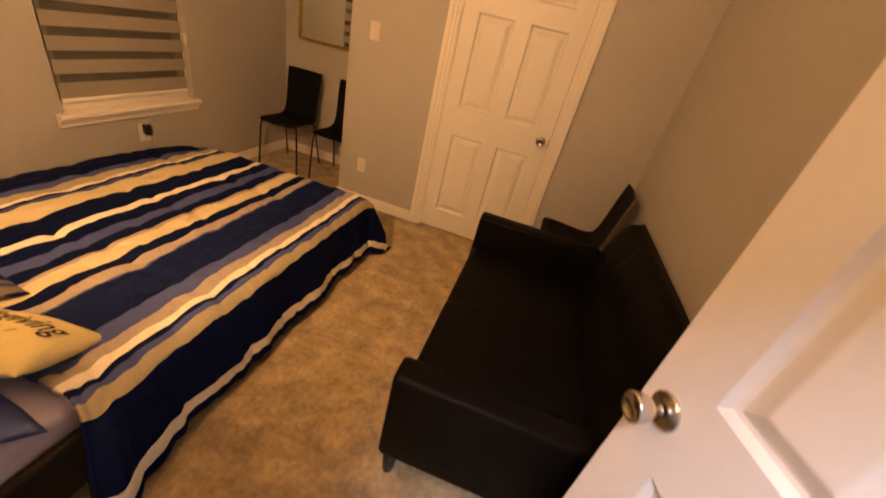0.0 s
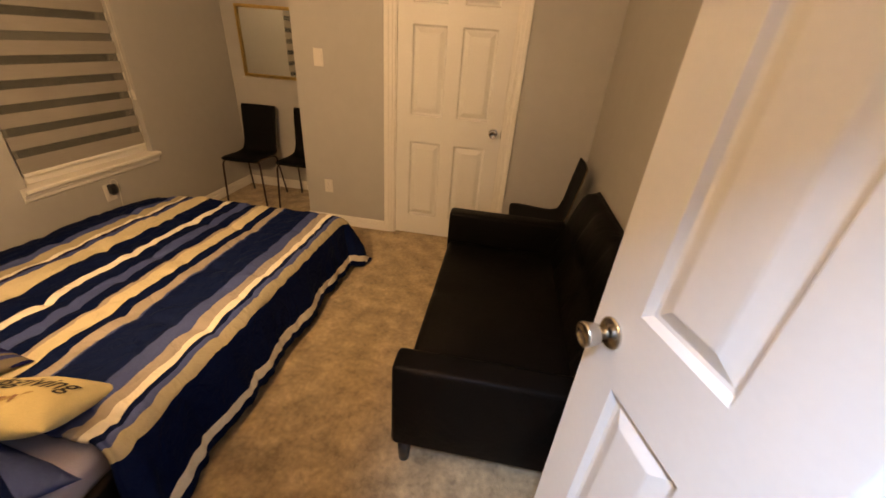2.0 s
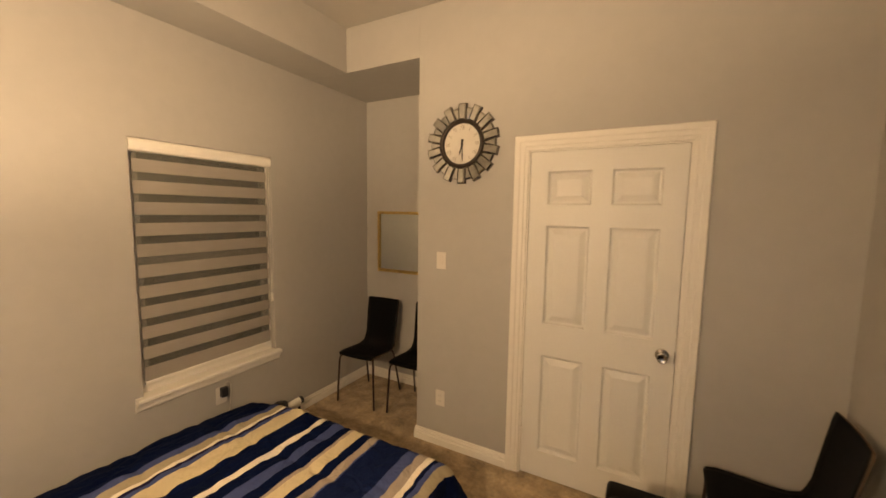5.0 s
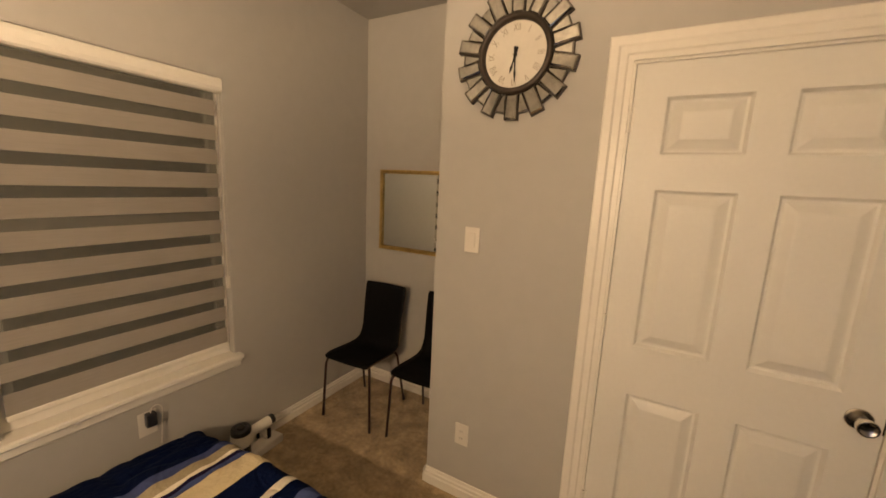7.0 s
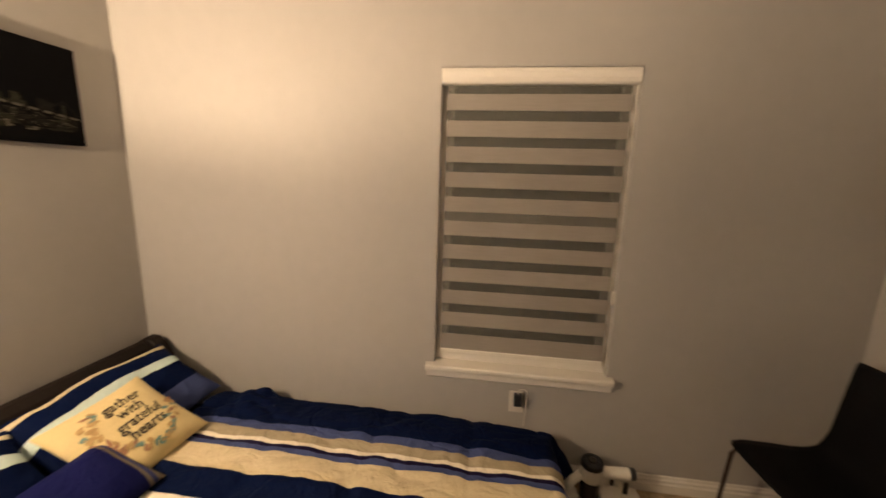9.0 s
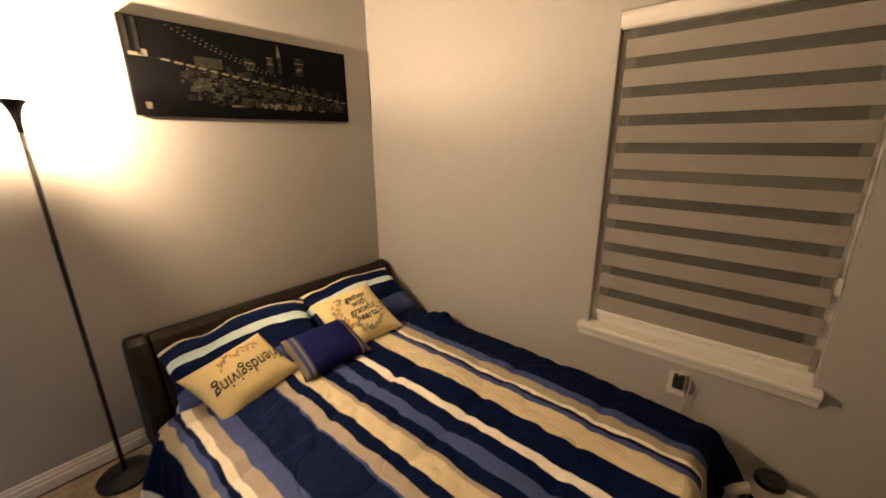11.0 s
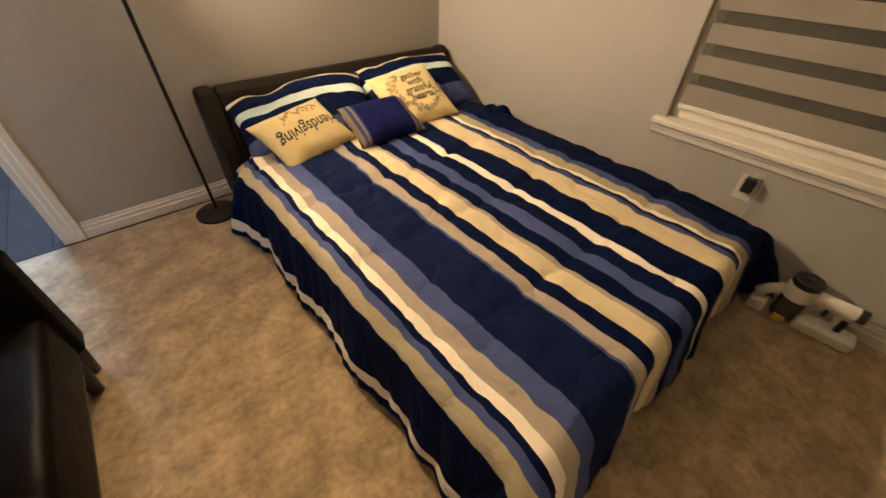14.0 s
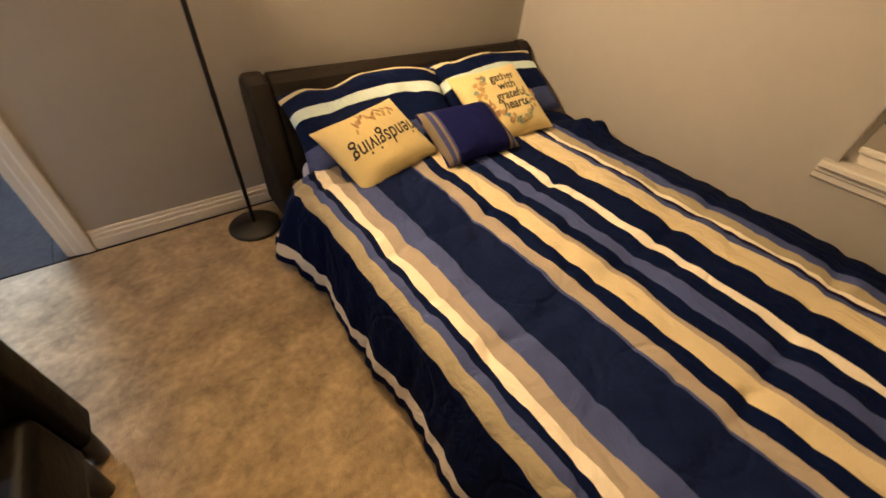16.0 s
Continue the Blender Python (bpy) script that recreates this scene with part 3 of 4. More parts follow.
def stitch_rings(m, cell, radius):
    """Round quilting stitches, pressed into the cloth."""
    nt = m.node_tree
    bp = next(n for n in nt.nodes if n.type == "BUMP")
    tc = next(n for n in nt.nodes if n.type == "TEX_COORD")
    last = None
    for op, val in (("SCALE", 1 / cell), ("FRACTION", None), ("SUBTRACT", (0.5, 0.5, 0.0)), ("MULTIPLY", (1.0, 1.0, 0.0)), ("LENGTH", None)):
        n = nt.nodes.new("ShaderNodeVectorMath")
        n.operation = op
        if op == "SCALE":
            n.inputs["Scale"].default_value = val
        elif val:
            n.inputs[1].default_value = val
        nt.links.new(tc.outputs["UV"] if last is None else last.outputs[0], n.inputs[0])
        last = n
    sub_ = nt.nodes.new("ShaderNodeMath")
    sub_.operation = "SUBTRACT"
    sub_.inputs[1].default_value = radius / cell
    nt.links.new(last.outputs["Value"], sub_.inputs[0])
    ab = nt.nodes.new("ShaderNodeMath")
    ab.operation = "ABSOLUTE"
    nt.links.new(sub_.outputs[0], ab.inputs[0])
    mr = nt.nodes.new("ShaderNodeMapRange")
    mr.interpolation_type = "SMOOTHSTEP"
    mr.inputs["From Min"].default_value, mr.inputs["From Max"].default_value = 0.0, 0.022
    nt.links.new(ab.outputs[0], mr.inputs["Value"])
    b2 = nt.nodes.new("ShaderNodeBump")
    b2.inputs["Strength"].default_value, b2.inputs["Distance"].default_value = 0.45, 0.006
    nt.links.new(mr.outputs[0], b2.inputs["Height"])
    nt.links.new(bp.outputs[0], b2.inputs["Normal"])
    nt.links.new(b2.outputs[0], nt.nodes["Principled BSDF"].inputs["Normal"])


def wrinkles(m, scale, depth):
    """Small slack wrinkles in loose cloth."""
    nt = m.node_tree
    b = nt.nodes["Principled BSDF"]
    tc = next(n for n in nt.nodes if n.type == "TEX_COORD")
    for k, (sc, dp) in enumerate(((scale, depth), (scale * 3.1, depth * 0.3))):
        n = nt.nodes.new("ShaderNodeTexNoise")
        n.inputs["Scale"].default_value, n.inputs["Detail"].default_value = sc, 4
        n.inputs["Distortion"].default_value = 1.2
        nt.links.new(tc.outputs["Object"], n.inputs["Vector"])
        bp = nt.nodes.new("ShaderNodeBump")
        bp.inputs["Strength"].default_value, bp.inputs["Distance"].default_value = 0.6, dp
        nt.links.new(n.outputs["Fac"], bp.inputs["Height"])
        nt.links.new(b.inputs["Normal"].links[0].from_socket, bp.inputs["Normal"])
        nt.links.new(bp.outputs[0], b.inputs["Normal"])


stitch_rings(STRIPES, 0.52, 0.15)
wrinkles(STRIPES, 7, 0.03)
BX0, BX1, BY0, BY1, BTOP = 0.13, 1.605, 0.50, 2.24, 0.415
RND = 0.06


def drape(s, t):
    """Where the comforter lies: s across and t along, measured on the cloth."""
    ex, sx = (BX0 - s, -1) if s < BX0 else ((s - BX1, 1) if s > BX1 else (0, 0))
    ey = max(0.0, t - BY1)
    d = math.hypot(ex, ey)
    x, y = min(max(s, BX0), BX1), min(t, BY1)
    bump = 0.012 * noise.noise(Vector((s * 3.1, t * 2.3, 0.3))) + 0.006 * noise.noise(Vector((s * 9.0, t * 7.0, 1.7))) + 0.0035 * noise.noise(Vector((s * 26.0, t * 15.0, 3.1)))
    # loose cloth: thin creases between soft swells
    for k, (f, amp) in enumerate(((2.6, 0.0085), (4.7, 0.0060), (8.5, 0.0035))):
        n = noise.noise(Vector((s * f * 1.25 + 11 * k, t * f * 0.8, 8.0 + k)))
        bump += amp * (min(1.0, abs(n) * 7.0) - 1.0)
    # quilting seams pull the cloth down in shallow dimples
    q = abs(math.sin(math.pi * (t - 0.2) / 0.43))
    bump += 0.015 * (min(1.0, q * 3.0) - 1.0) * (0.6 + 0.8 * noise.noise(Vector((s * 2.0, t * 0.7, 5.0))))
    z = BTOP + bump - 0.055 * max(0.0, min(1.0, (0.42 - s) / 0.30)) ** 1.6
    # the corner at the foot beside the window wall sinks
    z -= 0.035 * max(0.0, min(1.0, (t - 1.90) / 0.34)) * max(0.0, min(1.0, (0.60 - s) / 0.40))
    if d > 0:
        nx, ny = sx * ex / d, ey / d
        arc = RND * math.pi / 2
        if d < arc:
            out, down = RND * math.sin(d / RND), RND * (1 - math.cos(d / RND))
        else:
            out, down = RND + (d - arc) * 0.13, RND + (d - arc) * 0.985
        along = t if abs(nx) > abs(ny) else s
        fold = noise.noise(Vector((along * 5.0, 2.0 + sx, 0.5))) * 0.030 + noise.noise(Vector((along * 13.0, 7.0, 0.9))) * 0.014 + noise.noise(Vector((along * 27.0, d * 9.0, 0.9))) * 0.010 * min(1.0, d / 0.3)
        both = 2 * abs(nx * ny)
        out += fold * min(1.0, d / 0.3) + (0.16 if sx < 0 else 0.12) * both * min(1.0, d / 0.3)
        floor_z = 0.022 + 0.012 * noise.noise(Vector((along * 8, 3.0, 4.0)))
        if z - down < floor_z:
            out += (down - (z - floor_z)) * 0.35
            down = z - floor_z
        x, y, z = x + nx * out, y + ny * out, z - down
        if sx < 0:
            x = max(x, 0.022 + 0.05 * max(0, 0.3 - z))
    return x, y, z


def lay(s, t):
    """The comforter as it lies: drawn up, crumpled and spread a little at the head."""
    head = max(0.0, 1 - (t - 0.50) / 0.25)
    shift = head * (0.015 * noise.noise(Vector((s * 4.0, 0.0, 9.0))) + (0.055 if s < 1.6 else max(-0.03, 0.055 - (s - 1.6) * 0.25)))
    p = Vector(drape(s, t + shift))
    crumple = head * max(0.0, min(1.0, (s - 1.2) / 0.3))
    p.z += 0.024 * crumple * noise.noise(Vector((s * 14.0, t * 20.0, 2.2)))
    p.x += 0.020 * crumple * (s > 1.62) * noise.noise(Vector((s * 10.0, t * 22.0, 6.2)))
    spread = min(1.0, head * 1.3) ** 1.5 * max(0.0, min(1.0, (s - 1.64) / 0.30))
    p.x += 0.050 * spread + 0.018 * spread * math.sin(t * 46.0)
    p.y -= 0.035 * spread
    # a ruck against the window wall
    ruck = math.exp(-((t - 0.78) / 0.10) ** 2) * max(0.0, min(1.0, (0.36 - s) / 0.14))
    p.z += 0.045 * ruck * (1 + 0.6 * noise.noise(Vector((s * 18.0, t * 24.0, 4.4))))
    p.z = max(p.z, 0.016)
    return p


def comforter():
    ss = list(np.linspace(-0.16, 0.14, 24)) + list(np.linspace(0.15, 1.58, 130)) + list(np.linspace(1.59, 2.0, 44))
    ts = list(np.linspace(0.50, 2.17, 160)) + list(np.linspace(2.18, 2.585, 40))
    bm = bmesh.new()
    uv = bm.loops.layers.uv.new("cloth")
    grid = []
    for s in ss:
        row = []
        for t in ts:
            v = bm.verts.new(lay(s, t))
            row.append((v, s, t))
        grid.append(row)
    for a, b in zip(grid, grid[1:]):
        for k in range(len(ts) - 1):
            q = [a[k], b[k], b[k + 1], a[k + 1]]
            f = bm.faces.new([c[0] for c in q])
            for loop, c in zip(f.loops, q):
                loop[uv].uv = (c[1], c[2])
    bmesh.ops.recalc_face_normals(bm, faces=bm.faces)
    return bm


bed = thing("bed", pose(0, 0, 0), "low dark brown leather bed with a sloping padded headboard", "bed")


def headboard_profile(x0, x1, outline, r=0.02):
    bm = bmesh.new()
    a = [bm.verts.new((x0, y, z)) for y, z in outline]
    b = [bm.verts.new((x1, y, z)) for y, z in outline]
    n = len(outline)
    for k in range(n):
        bm.faces.new((a[k], a[(k + 1) % n], b[(k + 1) % n], b[k]))
    caps = [bm.faces.new(a[::-1]), bm.faces.new(b)]
    bmesh.ops.recalc_face_normals(bm, faces=bm.faces)
    bmesh.ops.bevel(bm, geom=[e for f in caps for e in f.edges], offset=r, segments=3, affect="EDGES", profile=0.5)
    return bm


HB = [(0.025, 0.03), (0.022, 0.56), (0.035, 0.615), (0.07, 0.638), (0.11, 0.636), (0.15, 0.612), (0.18, 0.56), (0.235, 0.44), (0.29, 0.30), (0.31, 0.18), (0.31, 0.03)]
part("headboard", headboard_profile(0.115, 1.565, [(y - (0.012 if y > 0.1 else 0), z - (0.008 if z > 0.5 else 0)) for y, z in HB], 0.012), BROWNLEATHER, bed, "padded dark brown leather headboard", smooth=False)
for x0, x1 in ((0.024, 0.112), (1.568, 1.662)):
    part("headboard_wing", headboard_profile(x0, x1, HB, 0.022), BROWNLEATHER, bed, "rolled dark leather end of the headboard")
for x0, x1 in ((0.09, 0.13), (1.575, 1.615)):
    part("side_rail", box(x0, x1, 0.312, 2.16, 0.06, 0.27, 0.015, 3), BROWNLEATHER, bed)
part("foot_rail", box(0.131, 1.574, 2.12, 2.16, 0.06, 0.27, 0.015, 3), BROWNLEATHER, bed)
part("slat_base", box(0.131, 1.574, 0.32, 2.119, 0.14, 0.16), BROWNLEATHER, bed)
for x in (0.11, 1.595):
    for y in (0.40, 2.08):
        part("leg", lathe([(0, 0), (0.02, 0), (0.026, 0.061), (0, 0.061)], 14, m=Matrix.Translation((x, y, 0))), BLACKPLASTIC, bed)
mat = tagged(part("mattress", box(0.30, 1.57, 0.315, 2.02, 0.161, 0.356, 0.045, 4), SHEETCLOTH, smooth=True), "mattress under a plain lavender-grey sheet", "mattress")

PIPING = material("dark_piping", (0.012, 0.014, 0.034), rough=0.8, spec=0.2, var=0.15, scale=20, fine=200, bump=0.2)
cov = tagged(part("comforter", comforter(), STRIPES, smooth=True), "navy, blue, tan and cream striped comforter draped over the bed", "comforter")
hem = [lay(2.0, t) for t in np.linspace(0.50, 2.17, 120)]
part("piping", tube([(x + 0.004, y, max(z, 0.012)) for x, y, z in hem], 0.008, 8), PIPING, cov, "dark navy piped hem", smooth=True)
hem = [drape(s, 2.585) for s in np.linspace(0.13, 1.62, 70)]
part("piping", tube([(x, y + 0.004, max(z, 0.012)) for x, y, z in hem], 0.007, 8), PIPING, cov, "dark navy piped hem", smooth=True)
sol = cov.modifiers.new("thickness", "SOLIDIFY")
sol.thickness, sol.offset = 0.012, -1.0


def pillow_height(u, v, t):
    return 0.5 * t * max(0.0, (1 - abs(u) ** 2.6)) ** 0.55 * max(0.0, (1 - abs(v) ** 2.6)) ** 0.55


def pillow_xy(u, v, w, h):
    return (0.5 * w * u * (1 - 0.075 * (1 - v * v) * u * u), 0.5 * h * v * (1 - 0.075 * (1 - u * u) * v * v))


def pillow_mesh(w, h, t, n=26, lump=0.006, seed=0.0, sag=0.0):
    bm = bmesh.new()
    uv = bm.loops.layers.uv.new("cloth")
    for side in (1, -1):
        g = []
        for i in range(n + 1):
            row = []
            for j in range(n + 1):
                u, v = math.sin(math.pi * (i / n - 0.5)), math.sin(math.pi * (j / n - 0.5))
                x, y = pillow_xy(u, v, w, h)
                z = pillow_height(u, v, t)
                z += lump * noise.noise(Vector((x * 9 + seed, y * 9, side))) * min(1.0, z * 40)
                dy = sag * (0.5 + v) * (noise.noise(Vector((x * 5.0 + seed, 0.4, 2.0))) - 0.5 * u * u * u * u - 0.25) if v > -0.5 else 0.0
                row.append((bm.verts.new((x, y + dy, side * z)), x, y))
            g.append(row)
        for a, b in zip(g, g[1:]):
            for k in range(n):
                q = [a[k], b[k], b[k + 1], a[k + 1]]
                q = q if side > 0 else q[::-1]
                f = bm.faces.new([c[0] for c in q])
                for loop, c in zip(f.loops, q):
                    loop[uv].uv = (c[1] + 2, c[2] + 2)
    bmesh.ops.remove_doubles(bm, verts=bm.verts, dist=1e-4)
    return bm


def axes(center, xdir, ydir):
    x = Vector(xdir).normalized()
    y = Vector(ydir)
    y = (y - x * y.dot(x)).normalized()
    z = x.cross(y)
    m = Matrix((x, y, z)).transposed().to_4x4()
    m.translation = Vector(center)
    return m


def text_bm(body, size, bold=0.0):
    cu = bpy.data.curves.new("words", "FONT")
    cu.body, cu.size, cu.align_x, cu.align_y, cu.offset = body, size, "CENTER", "CENTER", bold
    cu.resolution_u = 3
    ob = new("words", cu)
    me = bpy.data.meshes.new_from_object(ob)
    bm = bmesh.new()
    bm.from_mesh(me)
    bpy.data.objects.remove(ob)
    bpy.data.curves.remove(cu)
    bpy.data.meshes.remove(me)
    return bm


def on_pillow(bm, w, h, t, off, lift=0.0022, slant=0.0, tall=1.0):
    """Lay flat lettering or print on the cushion's upper face."""
    for v in bm.verts:
        x, y = v.co.x + off[0] + slant * v.co.y, v.co.y * tall + off[1]
        u, q = max(-1, min(1, 2 * x / w)), max(-1, min(1, 2 * y / h))
        v.co = Vector((x, y, pillow_height(u, q, t) + lift))
    return bm


def leaf_shape(bm, x, y, length, width, turn, mat=0):
    c, s = math.cos(turn), math.sin(turn)
    pts = []
    for k in range(10):
        a = 2 * math.pi * k / 10
        px, py = 0.5 * length * math.cos(a), 0.5 * width * math.sin(a) * (1 - 0.35 * math.cos(a))
        pts.append(bm.verts.new((x + c * px - s * py, y + s * px + c * py, 0)))
    f = bm.faces.new(pts)
    f.material_index = mat


# cushions: friendsgiving, gather, plain navy; striped shams against the headboard
def cushion(name, center, xd, yd, w, h, t, material_, label, seed, lump=0.006, sag=0.0):
    ob = tagged(part(name, pillow_mesh(w, h, t, seed=seed, lump=lump, sag=sag), material_, smooth=True), label, "cushion", "cushions on the bed")
    ob.matrix_world = axes(center, xd, yd)
    return ob


W1, H1, T1 = 0.42, 0.31, 0.13
c1 = cushion("throw_pillow", (1.325, 0.572, 0.487), (0.39, 0.11, -0.025), (-0.05, 0.24, -0.13), W1, H1, T1, YELLOWCLOTH, "mustard yellow cushion printed with an upside-down word and leaves", 3.0)
part("lettering", on_pillow(text_bm("friendsgiving", 0.071, 0.0007), W1, H1, T1, (-0.010, 0.020), slant=0.30, tall=1.35), INK, c1, "dark brown script lettering")
bm = bmesh.new()
rnd = random.Random(4)
for k in range(17):
    a = -0.125 + 0.25 * k / 16
    leaf_shape(bm, a * 0.85 - 0.02, -0.066 - 0.03 * (1 - (a / 0.125) ** 2) + rnd.uniform(-0.02, 0.02), rnd.uniform(0.026, 0.044), rnd.uniform(0.009, 0.015), rnd.uniform(-2.6, -0.4), k % 2)
part("leaf_print", on_pillow(bm, W1, H1, T1, (0, 0)), [OCHRE, RUST], c1, "printed autumn leaves")

W2, H2, T2 = 0.40, 0.40, 0.13
c2 = cushion("throw_pillow", (0.645, 0.545, 0.52), (-0.384, 0.030, 0.035), (-0.035, -0.35, 0.19), W2, H2, T2, YELLOWCLOTH, "mustard yellow cushion printed with four words in a leaf wreath", 8.0)
for k, word in enumerate(("gather", "with", "grateful", "hearts")):
    part("lettering", on_pillow(text_bm(word, 0.057, 0.0008), W2, H2, T2, (0.035 - 0.004 * k, 0.098 - 0.052 * k), slant=0.2, tall=1.15), INK, c2, "dark brown script lettering")
bm = bmesh.new()
rnd = random.Random(9)
for k in range(54):
    a = math.radians(120 + 235 * k / 53)
    r = 0.135 + rnd.uniform(-0.022, 0.022)
    leaf_shape(bm, 0.01 + r * math.cos(a), 0.01 + r * math.sin(a), rnd.uniform(0.022, 0.044), rnd.uniform(0.010, 0.022), rnd.uniform(0, 6.28), rnd.choice((0, 0, 1, 2, 2)) if k > 22 else rnd.choice((0, 1, 0, 1, 2)))
part("leaf_print", on_pillow(bm, W2, H2, T2, (0, 0)), [OCHRE, RUST, TEAL], c2, "printed wreath of leaves and flowers")

NAVYCUSHION = striped("navy_cushion_cloth", "X", [(1.78, NAVY), (1.815, KHAKI), (1.835, BLUE), (1.852, KHAKI), (1.862, BLUE), (1.872, NAVY), (2.135, KHAKI), (2.15, BLUE), (2.165, KHAKI)],
                      [(0.0075, 0.0095, 0.062), (0.040, 0.050, 0.145), *CLOTH[2:5], (0.17, 0.14, 0.105)], wobble=0.002)
cushion("lumbar_cushion", (0.93, 0.65, 0.485), (-0.345, 0.02, 0.008), (-0.03, -0.27, 0.11), 0.39, 0.29, 0.12, NAVYCUSHION, "small navy cushion with thin tan and blue end stripes", 5.0)
SHAM = striped("striped_sham_cloth", "Y", [(1.70, BLUE), (1.86, BLUE), (1.915, NAVY), (2.000, NAVY), (2.045, MINT), (2.098, NAVY), (2.178, GOLD), (2.198, NAVY)], CLOTH, wobble=0.012)
wrinkles(SHAM, 8, 0.025)
wrinkles(LEATHER, 5, 0.008)
wrinkles(YELLOWCLOTH, 9, 0.010)
wrinkles(NAVYCUSHION, 9, 0.02)
cushion("pillow", (1.200, 0.350, 0.478), (-1, 0.10, 0.05), (0.06, -0.84, 0.54), 0.76, 0.45, 0.16, SHAM, "navy striped pillow sham leaning on the headboard", 1.0, 0.020, 0.03)
cushion("pillow", (0.465, 0.330, 0.492), (-1, -0.04, 0.05), (0.03, -0.81, 0.58), 0.76, 0.45, 0.16, SHAM, "navy striped pillow sham leaning on the headboard", 6.0, 0.020, 0.03)

# ---- the sofa ----
sofa = thing("sofa", pose(0, 0, 0), "black leather futon sofa with low box arms", "sofa")
SX0, SX1, SY0, SY1 = 2.390, 3.30, 0.912, 2.372


def soft_block(x0, x1, y0, y1, z0, z1, r, nx, ny, crown, seams=(), seed=0.0):
    """A padded block: bevelled box whose top swells and dips at its seams."""
    bm = box(x0, x1, y0, y1, z0, z1, r, 4)
    bmesh.ops.subdivide_edges(bm, edges=[e for e in bm.edges if e.calc_length() > 0.25], cuts=26, use_grid_fill=True)
    for v in bm.verts:
        if v.co.z > (z0 + z1) / 2:
            u, q = (v.co.x - x0) / (x1 - x0), (v.co.y - y0) / (y1 - y0)
            edge = min(u, 1 - u, q, 1 - q)
            v.co.z += crown * min(1.0, edge * 5) + 0.005 * noise.noise(Vector((v.co.x * 6, v.co.y * 6, seed)))
            # sat-in leather: a few short slack creases across the seat
            v.co.z += 0.004 * max(0.0, 1 - abs(noise.noise(Vector((v.co.x * 1.5, v.co.y * 9, 4.0 + seed)))) * 9)
            for s in seams:
                v.co.z -= (0.010 if s == 1.66 else 0.004) * math.exp(-((v.co.y - s) / 0.018) ** 2)
    return bm


part("seat", soft_block(SX0 + 0.012, SX1 - 0.12, SY0 + 0.115, SY1 - 0.115, 0.15, 0.365, 0.03, 8, 12, 0.012, (1.30, 1.66, 1.99)), LEATHER, sofa, "padded black leather seat", smooth=True)
for y0, y1 in ((SY0, SY0 + 0.113), (SY1 - 0.113, SY1)):
    part("arm", box(SX0, SX1 - 0.16, y0, y1, 0.145, 0.556, 0.022, 4), LEATHER, sofa, "low black leather arm", smooth=True)
bm = bmesh.new()
nu, nv = 48, 18
depth = 0.13
rings = []
for i in range(nu + 1):
    q = i / nu
    y = SY0 + 0.02 + (SY1 - SY0 - 0.01) * q
    row = []
    for j in range(nv + 1):
        a = j / nv
        tuft = 0.018 * (abs(math.sin(math.pi * q * 4)) ** 0.5) * (abs(math.sin(math.pi * min(1, a * 1.0) * 2)) ** 0.5)
        endr = 0.03 * (1 - min(1, min(q, 1 - q) * 14)) ** 2
        x = 3.055 + 0.165 * a - tuft + endr
        z = 0.33 + 0.475 * a - (0.02 * max(0, (a - 0.9) * 10) ** 2) - endr * (a > 0.5)
        row.append(bm.verts.new((x + (0.03 * max(0, (a - 0.9) * 10) ** 2), y, z)))
    row.append(bm.verts.new((3.30, y, 0.775)))
    row.append(bm.verts.new((3.30, y, 0.33)))
    rings.append(row)
for a, b in zip(rings, rings[1:]):
    for k in range(len(a)):
        k2 = (k + 1) % len(a)
        bm.faces.new((a[k], b[k], b[k2], a[k2]))
bm.faces.new(rings[0])
bm.faces.new(rings[-1][::-1])
bmesh.ops.recalc_face_normals(bm, faces=bm.faces)
part("backrest", bm, LEATHER, sofa, "tufted black leather backrest", smooth=True)
part("base_frame", box(SX0 + 0.03, SX1 - 0.14, SY0 + 0.12, SY1 - 0.12, 0.115, 0.149, 0.006), BLACKPLASTIC, sofa)
for x in (SX0 + 0.045, SX1 - 0.20):
    for y in (SY0 + 0.05, SY0 + 0.155, SY1 - 0.05):
        part("leg", lathe([(0, 0), (0.018, 0), (0.021, 0.004), (0.030, 0.146), (0, 0.146)], 16, m=Matrix.Translation((x, y, 0))), BLACKPLASTIC, sofa, smooth=True)

# ---- torchiere floor lamp ----
fl = thing("floor_lamp", pose(LAMP[0], LAMP[1], 0), "black torchiere floor lamp with a lit white bowl shade", "lamp")
part("base", lathe([(0, 0), (0.108, 0), (0.112, 0.004), (0.112, 0.014), (0.104, 0.021), (0.03, 0.027), (0.016, 0.034), (0, 0.034)], 48), BLACK, fl, "round black base plate", smooth=True)
part("pole", lathe([(0, 0.033), (0.0085, 0.033), (0.0085, 0.60), (0.0098, 0.602), (0.0098, 0.618), (0.0085, 0.62), (0.0085, 1.16), (0.0098, 1.162), (0.0098, 1.178), (0.0085, 1.18), (0.0085, 1.58), (0, 1.58)], 20), BLACK, fl, "thin black pole", smooth=True)
part("trumpet", lathe([(0, 1.579), (0.0095, 1.579), (0.011, 1.61), (0.016, 1.645), (0.028, 1.675), (0.041, 1.690), (0.041, 1.694), (0, 1.694)], 28), BLACK, fl, "flared black cup", smooth=True)
